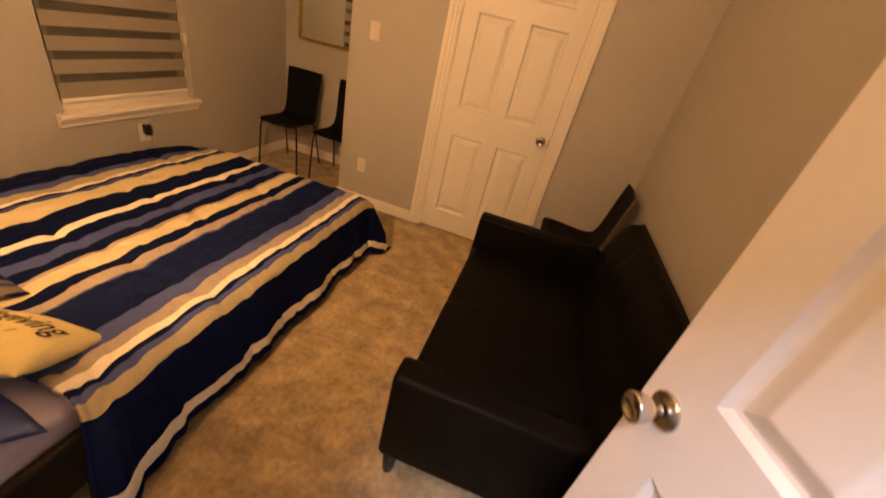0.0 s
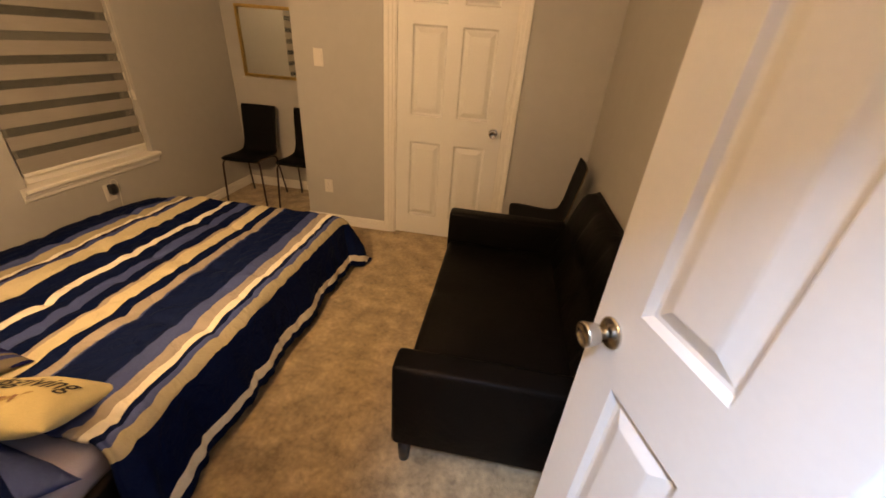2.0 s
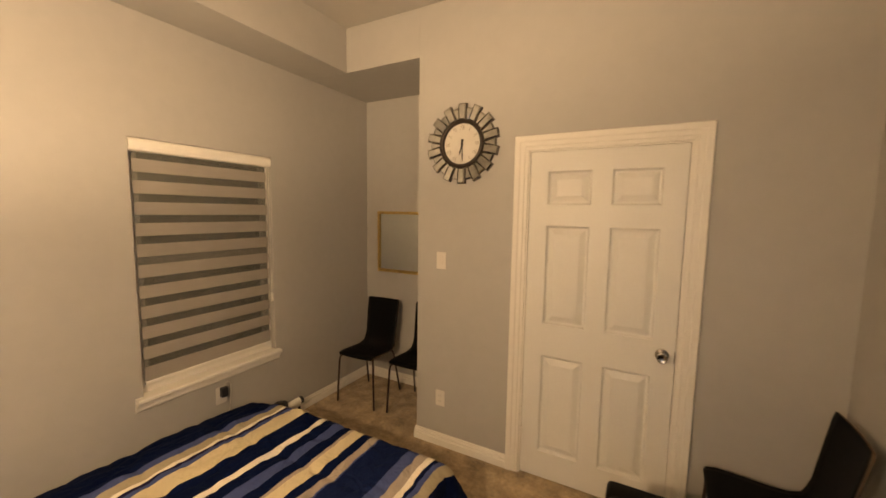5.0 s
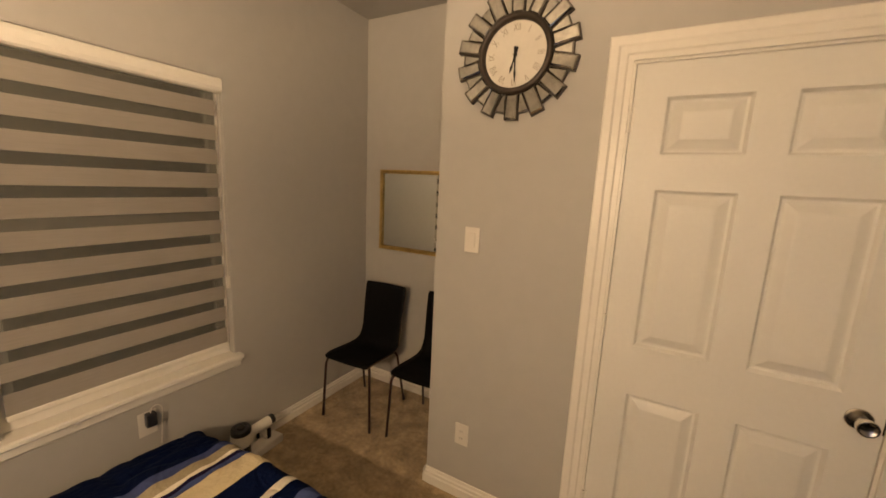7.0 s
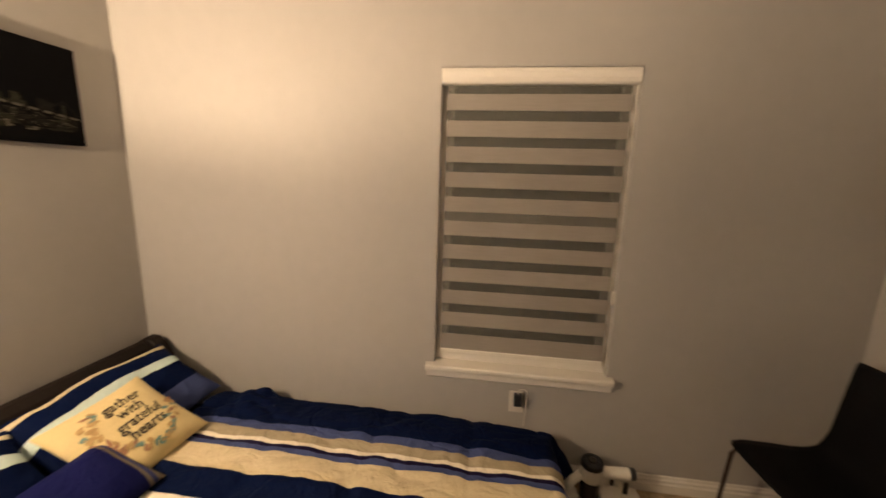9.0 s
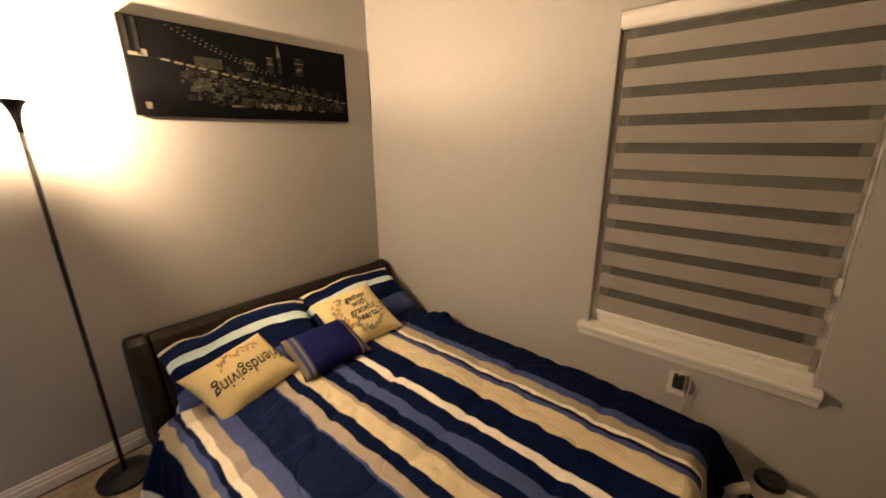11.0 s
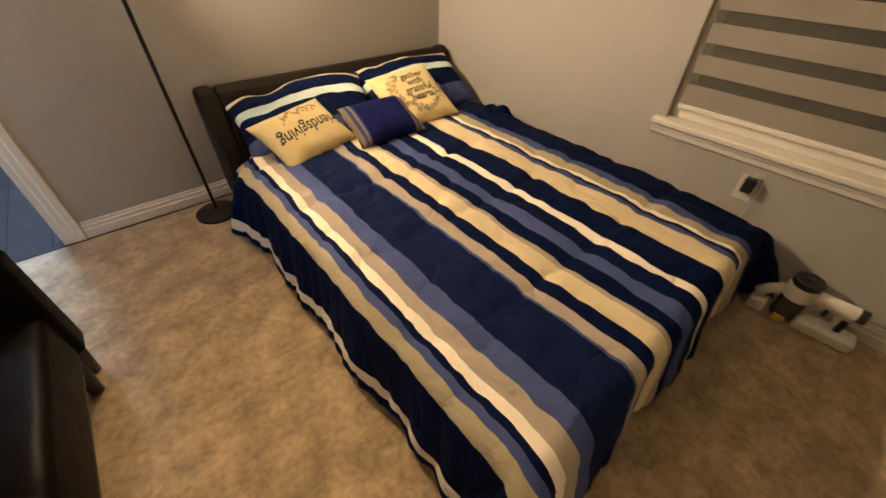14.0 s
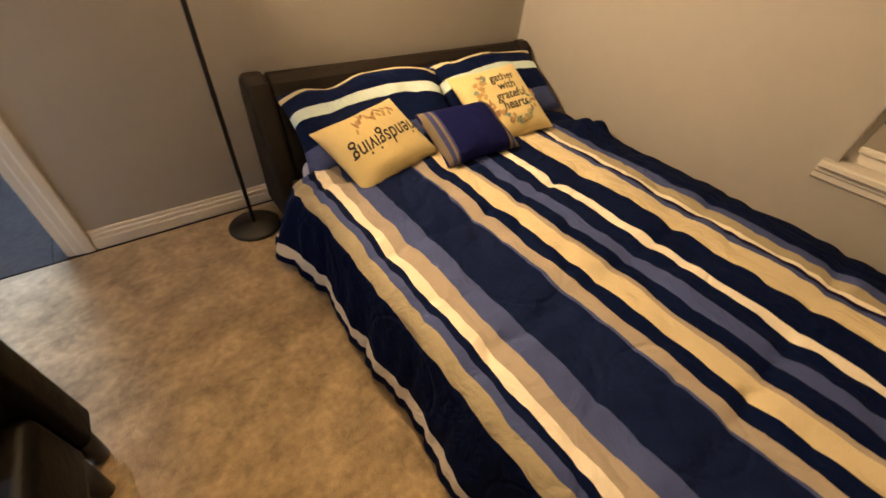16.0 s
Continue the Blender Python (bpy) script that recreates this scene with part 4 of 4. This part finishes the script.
# the bowl hangs askew on its cup, dipping towards the window wall
askew = Matrix.Translation((0, 0, 1.700)) @ pose(0, 0, 0, -3, -14, 0) @ Matrix.Translation((0, 0, -1.700))
part("shade", lathe([(0.0, 1.6945), (0.036, 1.6955), (0.045, 1.701), (0.072, 1.732), (0.101, 1.769), (0.117, RIM), (0.1145, RIM + 0.001), (0.098, 1.772), (0.069, 1.736), (0.042, 1.706), (0.0, 1.700)], 48, m=askew), FROST, fl, "white frosted bowl shade hanging askew", smooth=True)
# the bulb lies on its side: its dark socket cup sits between it and the entry door
side = Matrix.Translation((-0.004, 0, 1.764)) @ Vector((math.cos(radians(6)), math.sin(radians(6)), -0.16)).to_track_quat("Z", "Y").to_matrix().to_4x4()
socket = part("bulb_socket", lathe([(0, 0.0195), (0.0285, 0.0195), (0.0295, 0.0225), (0.028, 0.030), (0.020, 0.046), (0.016, 0.052), (0, 0.052)], 28, m=side), BLACKPLASTIC, fl, "dark socket cup", smooth=True)
part("socket_arm", tube([(0.012, 0, 1.692), (0.030, 0.002, 1.712), (0.036, 0.003, 1.745)], 0.005, 10), BLACK, socket)
part("bulb", lathe([(0, 0.019), (0.010, 0.019), (0.013, 0.014), (0.0165, 0.007), (0.0178, 0), (0.0165, -0.007), (0.012, -0.0135), (0.006, -0.0168), (0, -0.0178)], 24, m=side), BULB, fl, "glowing round bulb", smooth=True)



# ---- chairs ----
def chair(m, label, group):
    """A one-piece black veneer shell on four bent tube legs; faces -y, origin on the floor."""
    ob = thing("chair", m, label, "chair", group)
    # side line of the shell from the seat front to the top of the back: (y, z)
    line = [(-0.205, 0.425), (-0.195, 0.438), (-0.15, 0.443), (-0.05, 0.437), (0.05, 0.430), (0.115, 0.434), (0.155, 0.452), (0.180, 0.49), (0.195, 0.54), (0.210, 0.64), (0.226, 0.74), (0.243, 0.84), (0.247, 0.862)]
    half = [0.165, 0.178, 0.183, 0.185, 0.183, 0.178, 0.172, 0.166, 0.163, 0.166, 0.170, 0.172, 0.164]
    bm = bmesh.new()
    n = 10
    layers = []
    for off in (0.0, 0.010):
        g = []
        for k, ((y, z), hw) in enumerate(zip(line, half)):
            a, b = line[max(0, k - 1)], line[min(len(line) - 1, k + 1)]
            ty, tz = b[0] - a[0], b[1] - a[1]
            ln = math.hypot(ty, tz)
            ny, nz = tz / ln, -ty / ln
            row = []
            for i in range(n + 1):
                u = 2 * i / n - 1
                cup = 0.012 * u * u if k > 6 else 0.006 * u * u
                row.append(bm.verts.new((hw * u, y + ny * off - (cup if k > 6 else 0), z + nz * off + (cup if k <= 6 else 0))))
            g.append(row)
        layers.append(g)
    top, low = layers
    for a, b in zip(top, top[1:]):
        for i in range(n):
            bm.faces.new((a[i], a[i + 1], b[i + 1], b[i]))
    for a, b in zip(low, low[1:]):
        for i in range(n):
            bm.faces.new((a[i], b[i], b[i + 1], a[i + 1]))
    rim = []
    m_ = len(line)
    for i in (0, n):
        for k in range(m_ - 1):
            rim.append(bm.faces.new((top[k][i], top[k + 1][i], low[k + 1][i], low[k][i])))
    for k in (0, m_ - 1):
        for i in range(n):
            rim.append(bm.faces.new((top[k][i], top[k][i + 1], low[k][i + 1], low[k][i])))
    bmesh.ops.recalc_face_normals(bm, faces=bm.faces)
    for f in rim:
        f.material_index = 1
    part("shell", bm, [VENEER, PLY], ob, "black bent veneer seat and back with pale ply edge", smooth=True)
    for sx in (-1, 1):
        part("leg", tube([(sx * 0.195, -0.20, 0.0), (sx * 0.178, -0.185, 0.38), (sx * 0.172, -0.178, 0.405), (sx * 0.158, -0.160, 0.418), (sx * 0.13, -0.13, 0.4215)], 0.0085, 10), LEGRED, ob, "dark bent tube leg", smooth=True)
        part("leg", tube([(sx * 0.180, 0.235, 0.0), (sx * 0.158, 0.165, 0.37), (sx * 0.152, 0.150, 0.398), (sx * 0.14, 0.12, 0.410), (sx * 0.12, 0.08, 0.4135)], 0.0085, 10), LEGRED, ob, "dark bent tube leg", smooth=True)
    part("cross_bar", tube([(-0.13, -0.13, 0.4215), (0.13, -0.13, 0.4215)], 0.0085, 10), LEGRED, ob)
    part("cross_bar", tube([(-0.12, 0.08, 0.4135), (0.12, 0.08, 0.4135)], 0.0085, 10), LEGRED, ob)
    return ob


ch = chair(pose(0.330, 3.285, 0, 0, 0, 3), "black veneer chair on dark tube legs under the mirror", "chairs in the alcove")
tagged(copy_thing(ch, pose(0.835, 3.335, 0, 0, 0, 2)), "black veneer chair on dark tube legs behind the wall's corner", "chair", "chairs in the alcove")
ce = copy_thing(ch, pose(2.990, 2.680, 0, 0, 0, -92))
tagged(ce, "black veneer chair with pale ply edge beside the sofa", "chair")
ce["group"] = ""

# ---- gilt mirror in the alcove ----
mir = thing("wall_mirror", pose(0.15, ALC_Y - 0.002, 1.092), "rectangular mirror in a narrow gilt frame", "mirror")
MW, MH = 0.76, 0.588
prof = [(0.0, 0.0), (0.012, -0.002), (0.022, -0.012), (0.026, -0.020), (0.020, -0.026), (0.008, -0.022), (0.0, -0.022)]
bars = (((0, 0), (MW, 0)), ((MW, 0), (MW, MH)), ((MW, MH), (0, MH)), ((0, MH), (0, 0)))
for (x0, z0), (x1, z1) in bars:
    dx, dz = (x1 - x0), (z1 - z0)
    ln = math.hypot(dx, dz)
    dx, dz = dx / ln, dz / ln
    ix, iz = -dz, dx
    bm = bmesh.new()
    a = [bm.verts.new((x0 + ix * p + dx * p, y, z0 + iz * p + dz * p)) for p, y in prof]
    b = [bm.verts.new((x1 + ix * p - dx * p, y, z1 + iz * p - dz * p)) for p, y in prof]
    n = len(prof)
    for k in range(n):
        bm.faces.new((a[k], a[(k + 1) % n], b[(k + 1) % n], b[k]))
    bm.faces.new(a)
    bm.faces.new(b)
    bmesh.ops.recalc_face_normals(bm, faces=bm.faces)
    part("frame_bar", bm, BRASS, mir, "gilt moulding")
part("glass", box(0.018, MW - 0.018, -0.010, -0.004, 0.018, MH - 0.018), MIRROR, mir, "mirror glass")

# ---- sunburst clock ----
CR, CD = 0.256, 0.146
clk = thing("wall_clock", pose(1.385, NORTH - 0.003, 2.125, 90, 0, 0), "round sunburst wall clock framed by mirror tiles", "clock")


def clock_tile(a, r0, r1, w0, w1, mat, z0, z1, name, inset=0.0, parent=None):
    bm = bmesh.new()
    c, s = math.sin(a), math.cos(a)
    def at(r, w, z):
        return bm.verts.new((c * r + s * w, s * r - c * w, z))
    lo = [at(r0 + inset, -w0 / 2 + inset, z0), at(r0 + inset, w0 / 2 - inset, z0), at(r1 - inset, w1 / 2 - inset, z0), at(r1 - inset, -w1 / 2 + inset, z0)]
    b = 0.006 if inset else 0.0015
    hi = [at(r0 + inset + b, -w0 / 2 + inset + b, z1), at(r0 + inset + b, w0 / 2 - inset - b, z1), at(r1 - inset - b, w1 / 2 - inset - b, z1), at(r1 - inset - b, -w1 / 2 + inset + b, z1)]
    for k in range(4):
        bm.faces.new((lo[k], lo[(k + 1) % 4], hi[(k + 1) % 4], hi[k]))
    bm.faces.new(lo[::-1])
    bm.faces.new(hi)
    bmesh.ops.recalc_face_normals(bm, faces=bm.faces)
    return part(name, bm, mat, parent)


BRONZE = material("dark_bronze", (0.045, 0.034, 0.026), rough=0.4, metal=0.5, var=0.2, scale=20, fine=120, bump=0.05)
for k in range(28):
    a = 2 * math.pi * k / 28
    if k % 2 == 0:
        h = clock_tile(a, CD + 0.004, CR, 0.052, 0.060, BRONZE, 0.0, 0.022, "tile_frame", parent=clk)
        clock_tile(a, CD + 0.004, CR, 0.052, 0.060, TILEMIRROR, 0.0225, 0.027, "mirror_tile", 0.004, h)
    else:
        h = clock_tile(a, CD + 0.004, CR - 0.024, 0.026, 0.056, BRONZE, 0.0, 0.012, "tile_frame", parent=clk)
        clock_tile(a, CD + 0.004, CR - 0.024, 0.026, 0.056, TILEMIRROR, 0.0125, 0.016, "mirror_tile", 0.0035, h)
part("rim", lathe([(CD - 0.016, 0.006), (CD - 0.016, 0.028), (CD - 0.010, 0.036), (CD, 0.038), (CD + 0.008, 0.032), (CD + 0.010, 0.020), (CD + 0.010, 0.002), (CD - 0.016, 0.002)], 64), BRONZE, clk, "dark bronze rim", smooth=True)
part("dial", lathe([(0, 0.004), (CD - 0.014, 0.004), (CD - 0.014, 0.0105), (0, 0.0105)], 64), DIAL, clk, "cream clock dial")
for k, word in enumerate(("XII", "I", "II", "III", "IIII", "V", "VI", "VII", "VIII", "IX", "X", "XI")):
    a = -2 * math.pi * k / 12
    bm = text_bm(word, 0.036)
    bmesh.ops.transform(bm, matrix=Matrix.Rotation(a, 4, "Z") @ Matrix.Translation((0, 0.103, 0.0118)) @ Matrix.Diagonal((0.72, 1.1, 1, 1)), verts=bm.verts)
    part("numeral", bm, NUMERAL, clk, "faded brown Roman numeral")


def clock_hand(turn, length, width, z, name):
    bm = bmesh.new()
    pts = [(-0.0055, -0.03), (0.0055, -0.03), (0.004, 0.0), (width * 0.5, length * 0.55), (width, length * 0.68), (0.0015, length), (-0.0015, length), (-width, length * 0.68), (-width * 0.5, length * 0.55), (-0.004, 0.0)]
    lo = [bm.verts.new((x, y, z)) for x, y in pts]
    hi = [bm.verts.new((x, y, z + 0.0016)) for x, y in pts]
    n = len(pts)
    for k in range(n):
        bm.faces.new((lo[k], lo[(k + 1) % n], hi[(k + 1) % n], hi[k]))
    bm.faces.new(lo[::-1])
    bm.faces.new(hi)
    bmesh.ops.transform(bm, matrix=Matrix.Rotation(-radians(turn), 4, "Z"), verts=bm.verts)
    part(name, bm, BLACK, clk, "black clock hand")


clock_hand(195, 0.072, 0.0055, 0.0150, "hour_hand")
clock_hand(177, 0.103, 0.0045, 0.0180, "minute_hand")
part("hub", lathe([(0, 0.0105), (0.007, 0.0105), (0.007, 0.0215), (0, 0.0225)], 16), BLACK, clk)

# ---- night skyline canvas over the headboard ----
pic = thing("canvas_picture", pose(0.222, 0.004, 1.662), "black and white night skyline and bridge printed on canvas", "picture")
PW, PH, PT = 1.172, 0.42, 0.028
part("canvas", box(0, PW, 0, PT, 0, PH, 0.003, 2), CANVASBLACK, pic, "stretched canvas, near black")
rnd = random.Random(21)


def print_bm():
    return bmesh.new()


def quad(bm, x0, x1, z0, z1, mat, lean=0.0, y=PT + 0.0008):
    f = bm.faces.new([bm.verts.new(p) for p in ((x1, y, z0), (x0, y, z0), (x0 + lean, y, z1), (x1 + lean, y, z1))])
    f.material_index = mat


# seen from the room the picture's left is its larger x
def px(u):
    return PW * (1 - u)


bm = print_bm()
for k in range(150):
    u, w = rnd.uniform(0.17, 0.95), rnd.uniform(0.008, 0.035)
    deck = 0.255 - 0.14 * (u - 0.1) / 0.88
    z0 = rnd.uniform(0.065, deck - 0.03)
    quad(bm, px(u + w), px(u), z0, z0 + rnd.uniform(0.004, 0.03), rnd.choice((0, 0, 2)), y=PT + 0.0008 + 0.000002 * k)
for k in range(26):
    u, w = rnd.uniform(0.30, 0.93), rnd.uniform(0.010, 0.03)
    deck = 0.255 - 0.14 * (u - 0.1) / 0.88
    quad(bm, px(u + w), px(u), deck, deck + rnd.uniform(0.01, 0.05), rnd.choice((0, 2)), y=PT + 0.0009 + 0.000002 * k)
for u, w, z0, z1 in ((0.545, 0.035, 0.25, 0.335), (0.690, 0.05, 0.25, 0.350), (0.60, 0.022, 0.25, 0.345), (0.235, 0.11, 0.235, 0.285), (0.44, 0.05, 0.25, 0.31)):
    quad(bm, px(u + w), px(u), z0, z1, 2 if u < 0.3 else 0, y=PT + 0.0012)
    # lit storeys, uneven in length and strength
    for k in range(int((z1 - z0) / 0.008)):
        a, b = sorted((rnd.uniform(0, 0.4), rnd.uniform(0.5, 1.0)))
        quad(bm, px(u + w * b), px(u + w * a), z0 + 0.008 * k + 0.002, z0 + 0.008 * k + rnd.uniform(0.004, 0.0075), 1 if rnd.random() < 0.4 and u > 0.3 else 2, y=PT + 0.00125)
bm2 = print_bm()
for k in range(260):
    u = rnd.uniform(0.17, 0.96)
    z = rnd.uniform(0.07, 0.245 - 0.14 * (u - 0.1) / 0.88)
    quad(bm2, px(u) - rnd.uniform(0.004, 0.020), px(u), z, z + rnd.uniform(0.0012, 0.003), 1 if rnd.random() < 0.4 else 2, y=PT + 0.0017 + 0.000001 * k)
for k in range(46):
    u = rnd.uniform(0.25, 0.95)
    quad(bm2, px(u) - rnd.uniform(0.008, 0.03), px(u), 0.055 + rnd.uniform(0, 0.02), 0.075 + rnd.uniform(0, 0.012), 1 if 0.45 < u < 0.75 else 0, y=PT + 0.0019)
f = bm2.faces.new([bm2.verts.new(p) for p in ((px(0.598), PT + 0.0021, 0.335), (px(0.620), PT + 0.0021, 0.335), (px(0.607), PT + 0.0021, 0.405))])
f.material_index = 1
# lit quay and pale fronts by the water
for k in range(34):
    u, w = rnd.uniform(0.28, 0.93), rnd.uniform(0.012, 0.04)
    quad(bm2, px(u + w), px(u), 0.052 + rnd.uniform(0, 0.01), 0.066 + rnd.uniform(0, 0.03) * (0.4 < u < 0.72), rnd.choice((1, 2, 2)), y=PT + 0.0020 + 0.000002 * k)
for k in range(16):
    u, w = rnd.uniform(0.18, 0.78), rnd.uniform(0.02, 0.05)
    z = rnd.uniform(0.085, 0.15)
    quad(bm2, px(u + w), px(u), z, z + rnd.uniform(0.015, 0.045), 2, y=PT + 0.0014 + 0.000002 * k)
# bridge deck and strings of lamps
for k in range(60):
    u0 = 0.10 + 0.88 * k / 60
    z = 0.255 - 0.14 * (k / 60)
    quad(bm2, px(u0 + 0.0165), px(u0), z - 0.005, z + 0.004, 1 if k % 3 else 0, y=PT + 0.0022)
for line in (0.0, 0.045):
    for k in range(22):
        q = k / 22
        u0, z = 0.13 + line + 0.42 * q, 0.415 - 0.185 * q ** 0.8
        if z < 0.415:
            quad(bm2, px(u0 + 0.006), px(u0), z, z + 0.004, 1, y=PT + 0.0024)
for k in range(14):
    q = k / 14
    quad(bm2, px(0.86 + 0.07 * q + 0.008), px(0.86 + 0.07 * q), 0.135 + 0.05 * q, 0.139 + 0.05 * q, 0, y=PT + 0.0024)
    quad(bm2, px(0.93 + 0.05 * q + 0.006), px(0.93 + 0.05 * q), 0.185 - 0.06 * q, 0.189 - 0.06 * q, 0, y=PT + 0.0024)
# stone tower at the picture's left end
for u, w, z0, z1, mt in ((0.006, 0.016, 0.27, 0.415, 0), (0.040, 0.014, 0.26, 0.415, 0), (0.012, 0.05, 0.255, 0.27, 1), (0.035, 0.02, 0.03, 0.06, 1), (0.055, 0.018, 0.255, 0.285, 1)):
    quad(bm2, px(u + w), px(u), z0, z1, mt, y=PT + 0.0024)
tagged(part("skyline_print", bm, [CANVASGREY, CANVASLIGHT, CANVASGREEN], pic, "grey printed towers"), kind="stuff")
tagged(part("city_lights_print", bm2, [CANVASGREY, CANVASLIGHT, CANVASGREEN], pic, "pale printed lights and bridge"), kind="stuff")

# ---- switches, outlets, charger ----
def wall_plate(name, m, w, h, label, rockers=0, toggles=(), sockets=0):
    """A plate in its own x-z plane that faces -y."""
    ob = thing(name, m, label, "switch" if "switch" in name else "outlet")
    part("plate", box(-w / 2, w / 2, -0.006, 0, -h / 2, h / 2, 0.003, 3), PLATE, ob)
    for k in range(rockers):
        part("rocker", box(-0.0165, 0.0165, -0.0095, -0.0055, -0.033, 0.033, 0.0025, 2), PLATE, ob)
    for x, up in toggles:
        t = part("toggle_slot", box(x - 0.006, x + 0.006, -0.0075, -0.0055, -0.0125, 0.0125, 0.001, 1), PLATE, ob)
        part("toggle", tube([(x, -0.006, 0), (x, -0.020, 0.010 * up)], 0.0042, 8), PLATE, t)
    for k in range(sockets):
        z = 0.019 if k == 0 else -0.019
        s = part("socket", lathe([(0, 0), (0.0165, 0), (0.0165, 0.0025), (0, 0.0028)], 20, m=Matrix.Translation((0, -0.0055, z)) @ pose(0, 0, 0, 90)), PLATE, ob)
        for x in (-0.006, 0.006):
            part("slot", box(x - 0.001, x + 0.001, -0.0092, -0.0080, z - 0.004, z + 0.004), BLACKPLASTIC, s)
    return ob


wall_plate("light_switch", pose(1.237, NORTH - 0.0005, 1.348), 0.074, 0.118, "white rocker light switch on the closet wall", rockers=1)
wall_plate("power_outlet", pose(1.243, NORTH - 0.0005, 0.354), 0.072, 0.115, "white double power outlet above the baseboard", sockets=2)
wall_plate("light_switch", pose(2.070, 0.0005, 1.336, 0, 0, 180), 0.118, 0.118, "white two-gang toggle light switch by the doorway", toggles=((-0.023, -1), (0.023, 1)))
wall_plate("power_outlet", pose(0.0005, 2.135, 0.425, 0, 0, 90), 0.075, 0.118, "white power outlet half hidden by the bed", sockets=2)
adapter = thing("charger", pose(0.0105, 2.140, 0.452, 0, 0, 90), "black plug-in charger with a looped cable", "charger")
part("body", box(-0.021, 0.021, -0.034, 0.0, -0.033, 0.033, 0.006, 3), BLACKPLASTIC, adapter, smooth=False)
loop = [(0.0, -0.02, 0.032)] + [(0.022 + 0.024 * math.cos(math.radians(a)), -0.02 + 0.004 * math.sin(math.radians(a)), 0.034 + 0.026 * math.sin(math.radians(a))) for a in range(160, -20, -15)] + [(0.046, -0.018, -0.01), (0.042, -0.014, -0.07), (0.036, -0.012, -0.15)]
part("cable", tube(loop, 0.0022, 8), PLATE, adapter, "pale charging cable", smooth=True)

# ---- hand-held vacuum on the carpet ----
vac = thing("handheld_vacuum", pose(0.115, 2.60, 0, 0, 0, 4), "white cordless handheld vacuum lying by the baseboard", "vacuum")
part("battery_foot", box(-0.045, 0.045, -0.045, 0.155, 0.0, 0.052, 0.012, 3), VACWHITE, vac, "white battery base", smooth=False)
part("motor_body", lathe([(0, 0.118), (0.050, 0.118), (0.054, 0.126), (0.054, 0.178), (0.052, 0.186), (0, 0.186)], 36, m=Matrix.Translation((-0.01, -0.085, 0))), VACWHITE, vac, "white motor housing", smooth=False)
cap = part("filter_cap", lathe([(0, 0.186), (0.050, 0.186), (0.053, 0.190), (0.053, 0.212), (0.048, 0.219), (0.036, 0.221), (0.034, 0.214), (0, 0.214)], 36, m=Matrix.Translation((-0.01, -0.085, 0))), BLACKPLASTIC, vac, "black ribbed filter cap", smooth=False)
part("cap_centre", lathe([(0, 0.214), (0.020, 0.214), (0.018, 0.222), (0, 0.223)], 24, m=Matrix.Translation((-0.01, -0.085, 0))), SMOKED, cap)
part("dust_bin", lathe([(0, 0.012), (0.044, 0.012), (0.047, 0.018), (0.047, 0.117), (0, 0.117)], 32, m=Matrix.Translation((-0.01, -0.085, 0))), SMOKED, vac, "smoked plastic dust bin", smooth=False)
part("bin_latch", box(0.02, 0.052, -0.115, -0.07, 0.004, 0.030, 0.006), VACYELLOW, vac, "yellow bin release")
part("barrel", tube([(-0.01, -0.05, 0.155), (-0.01, 0.095, 0.155)], 0.029, 24), VACWHITE, vac, "white barrel")
part("barrel_end", tube([(-0.01, 0.0955, 0.155), (-0.01, 0.122, 0.155)], 0.0295, 24), BLACKPLASTIC, vac, "black barrel end")
part("grip", tube([(-0.01, 0.045, 0.135), (-0.01, 0.062, 0.10), (-0.01, 0.078, 0.053)], 0.013, 14), VACWHITE, vac, "white grip")
part("grip_pad", box(-0.012 + 0.012, 0.012, 0.070, 0.094, 0.054, 0.118, 0.005), BLACKPLASTIC, vac, "black rubber grip pad")
part("brace", tube([(-0.01, -0.04, 0.06), (-0.01, -0.005, 0.130)], 0.011, 12), VACWHITE, vac, "white brace")
part("trigger", box(-0.016, -0.004, 0.012, 0.028, 0.085, 0.12, 0.004), BLACKPLASTIC, vac, "dark trigger")
part("nozzle", tube([(-0.01, -0.135, 0.135), (0.0, -0.175, 0.11), (0.008, -0.205, 0.075)], 0.022, 16), VACWHITE, vac, "white inlet nozzle", smooth=True)
part("nozzle_box", box(-0.02, 0.045, -0.215, -0.15, 0.0, 0.06, 0.012, 3), VACWHITE, vac, "white accessory block")

# ---- hallway ceiling light ----
hl = thing("ceiling_light", pose(2.45, -0.50, 2.6, 180), "white flush hallway ceiling light", "lamp")
part("housing", lathe([(0, 0), (0.20, 0), (0.20, 0.022), (0.188, 0.026), (0, 0.026)], 36), PLATE, hl)

# ---- hallway floor boards ----
board_mesh = None
for k in range(20):
    bm = box(-0.0895, 0.0895, -0.69, 0.69, -0.006, 0.006, 0.002, 1) if board_mesh is None else None
    if bm:
        ob = part("plank", bm, HALLFLOOR, hall_floor)
        board_mesh = ob.data
    else:
        ob = new("plank", board_mesh)
        ob.parent = hall_floor
    ob.location = (0.99 + 0.1796 * k, -0.68, -0.0125)
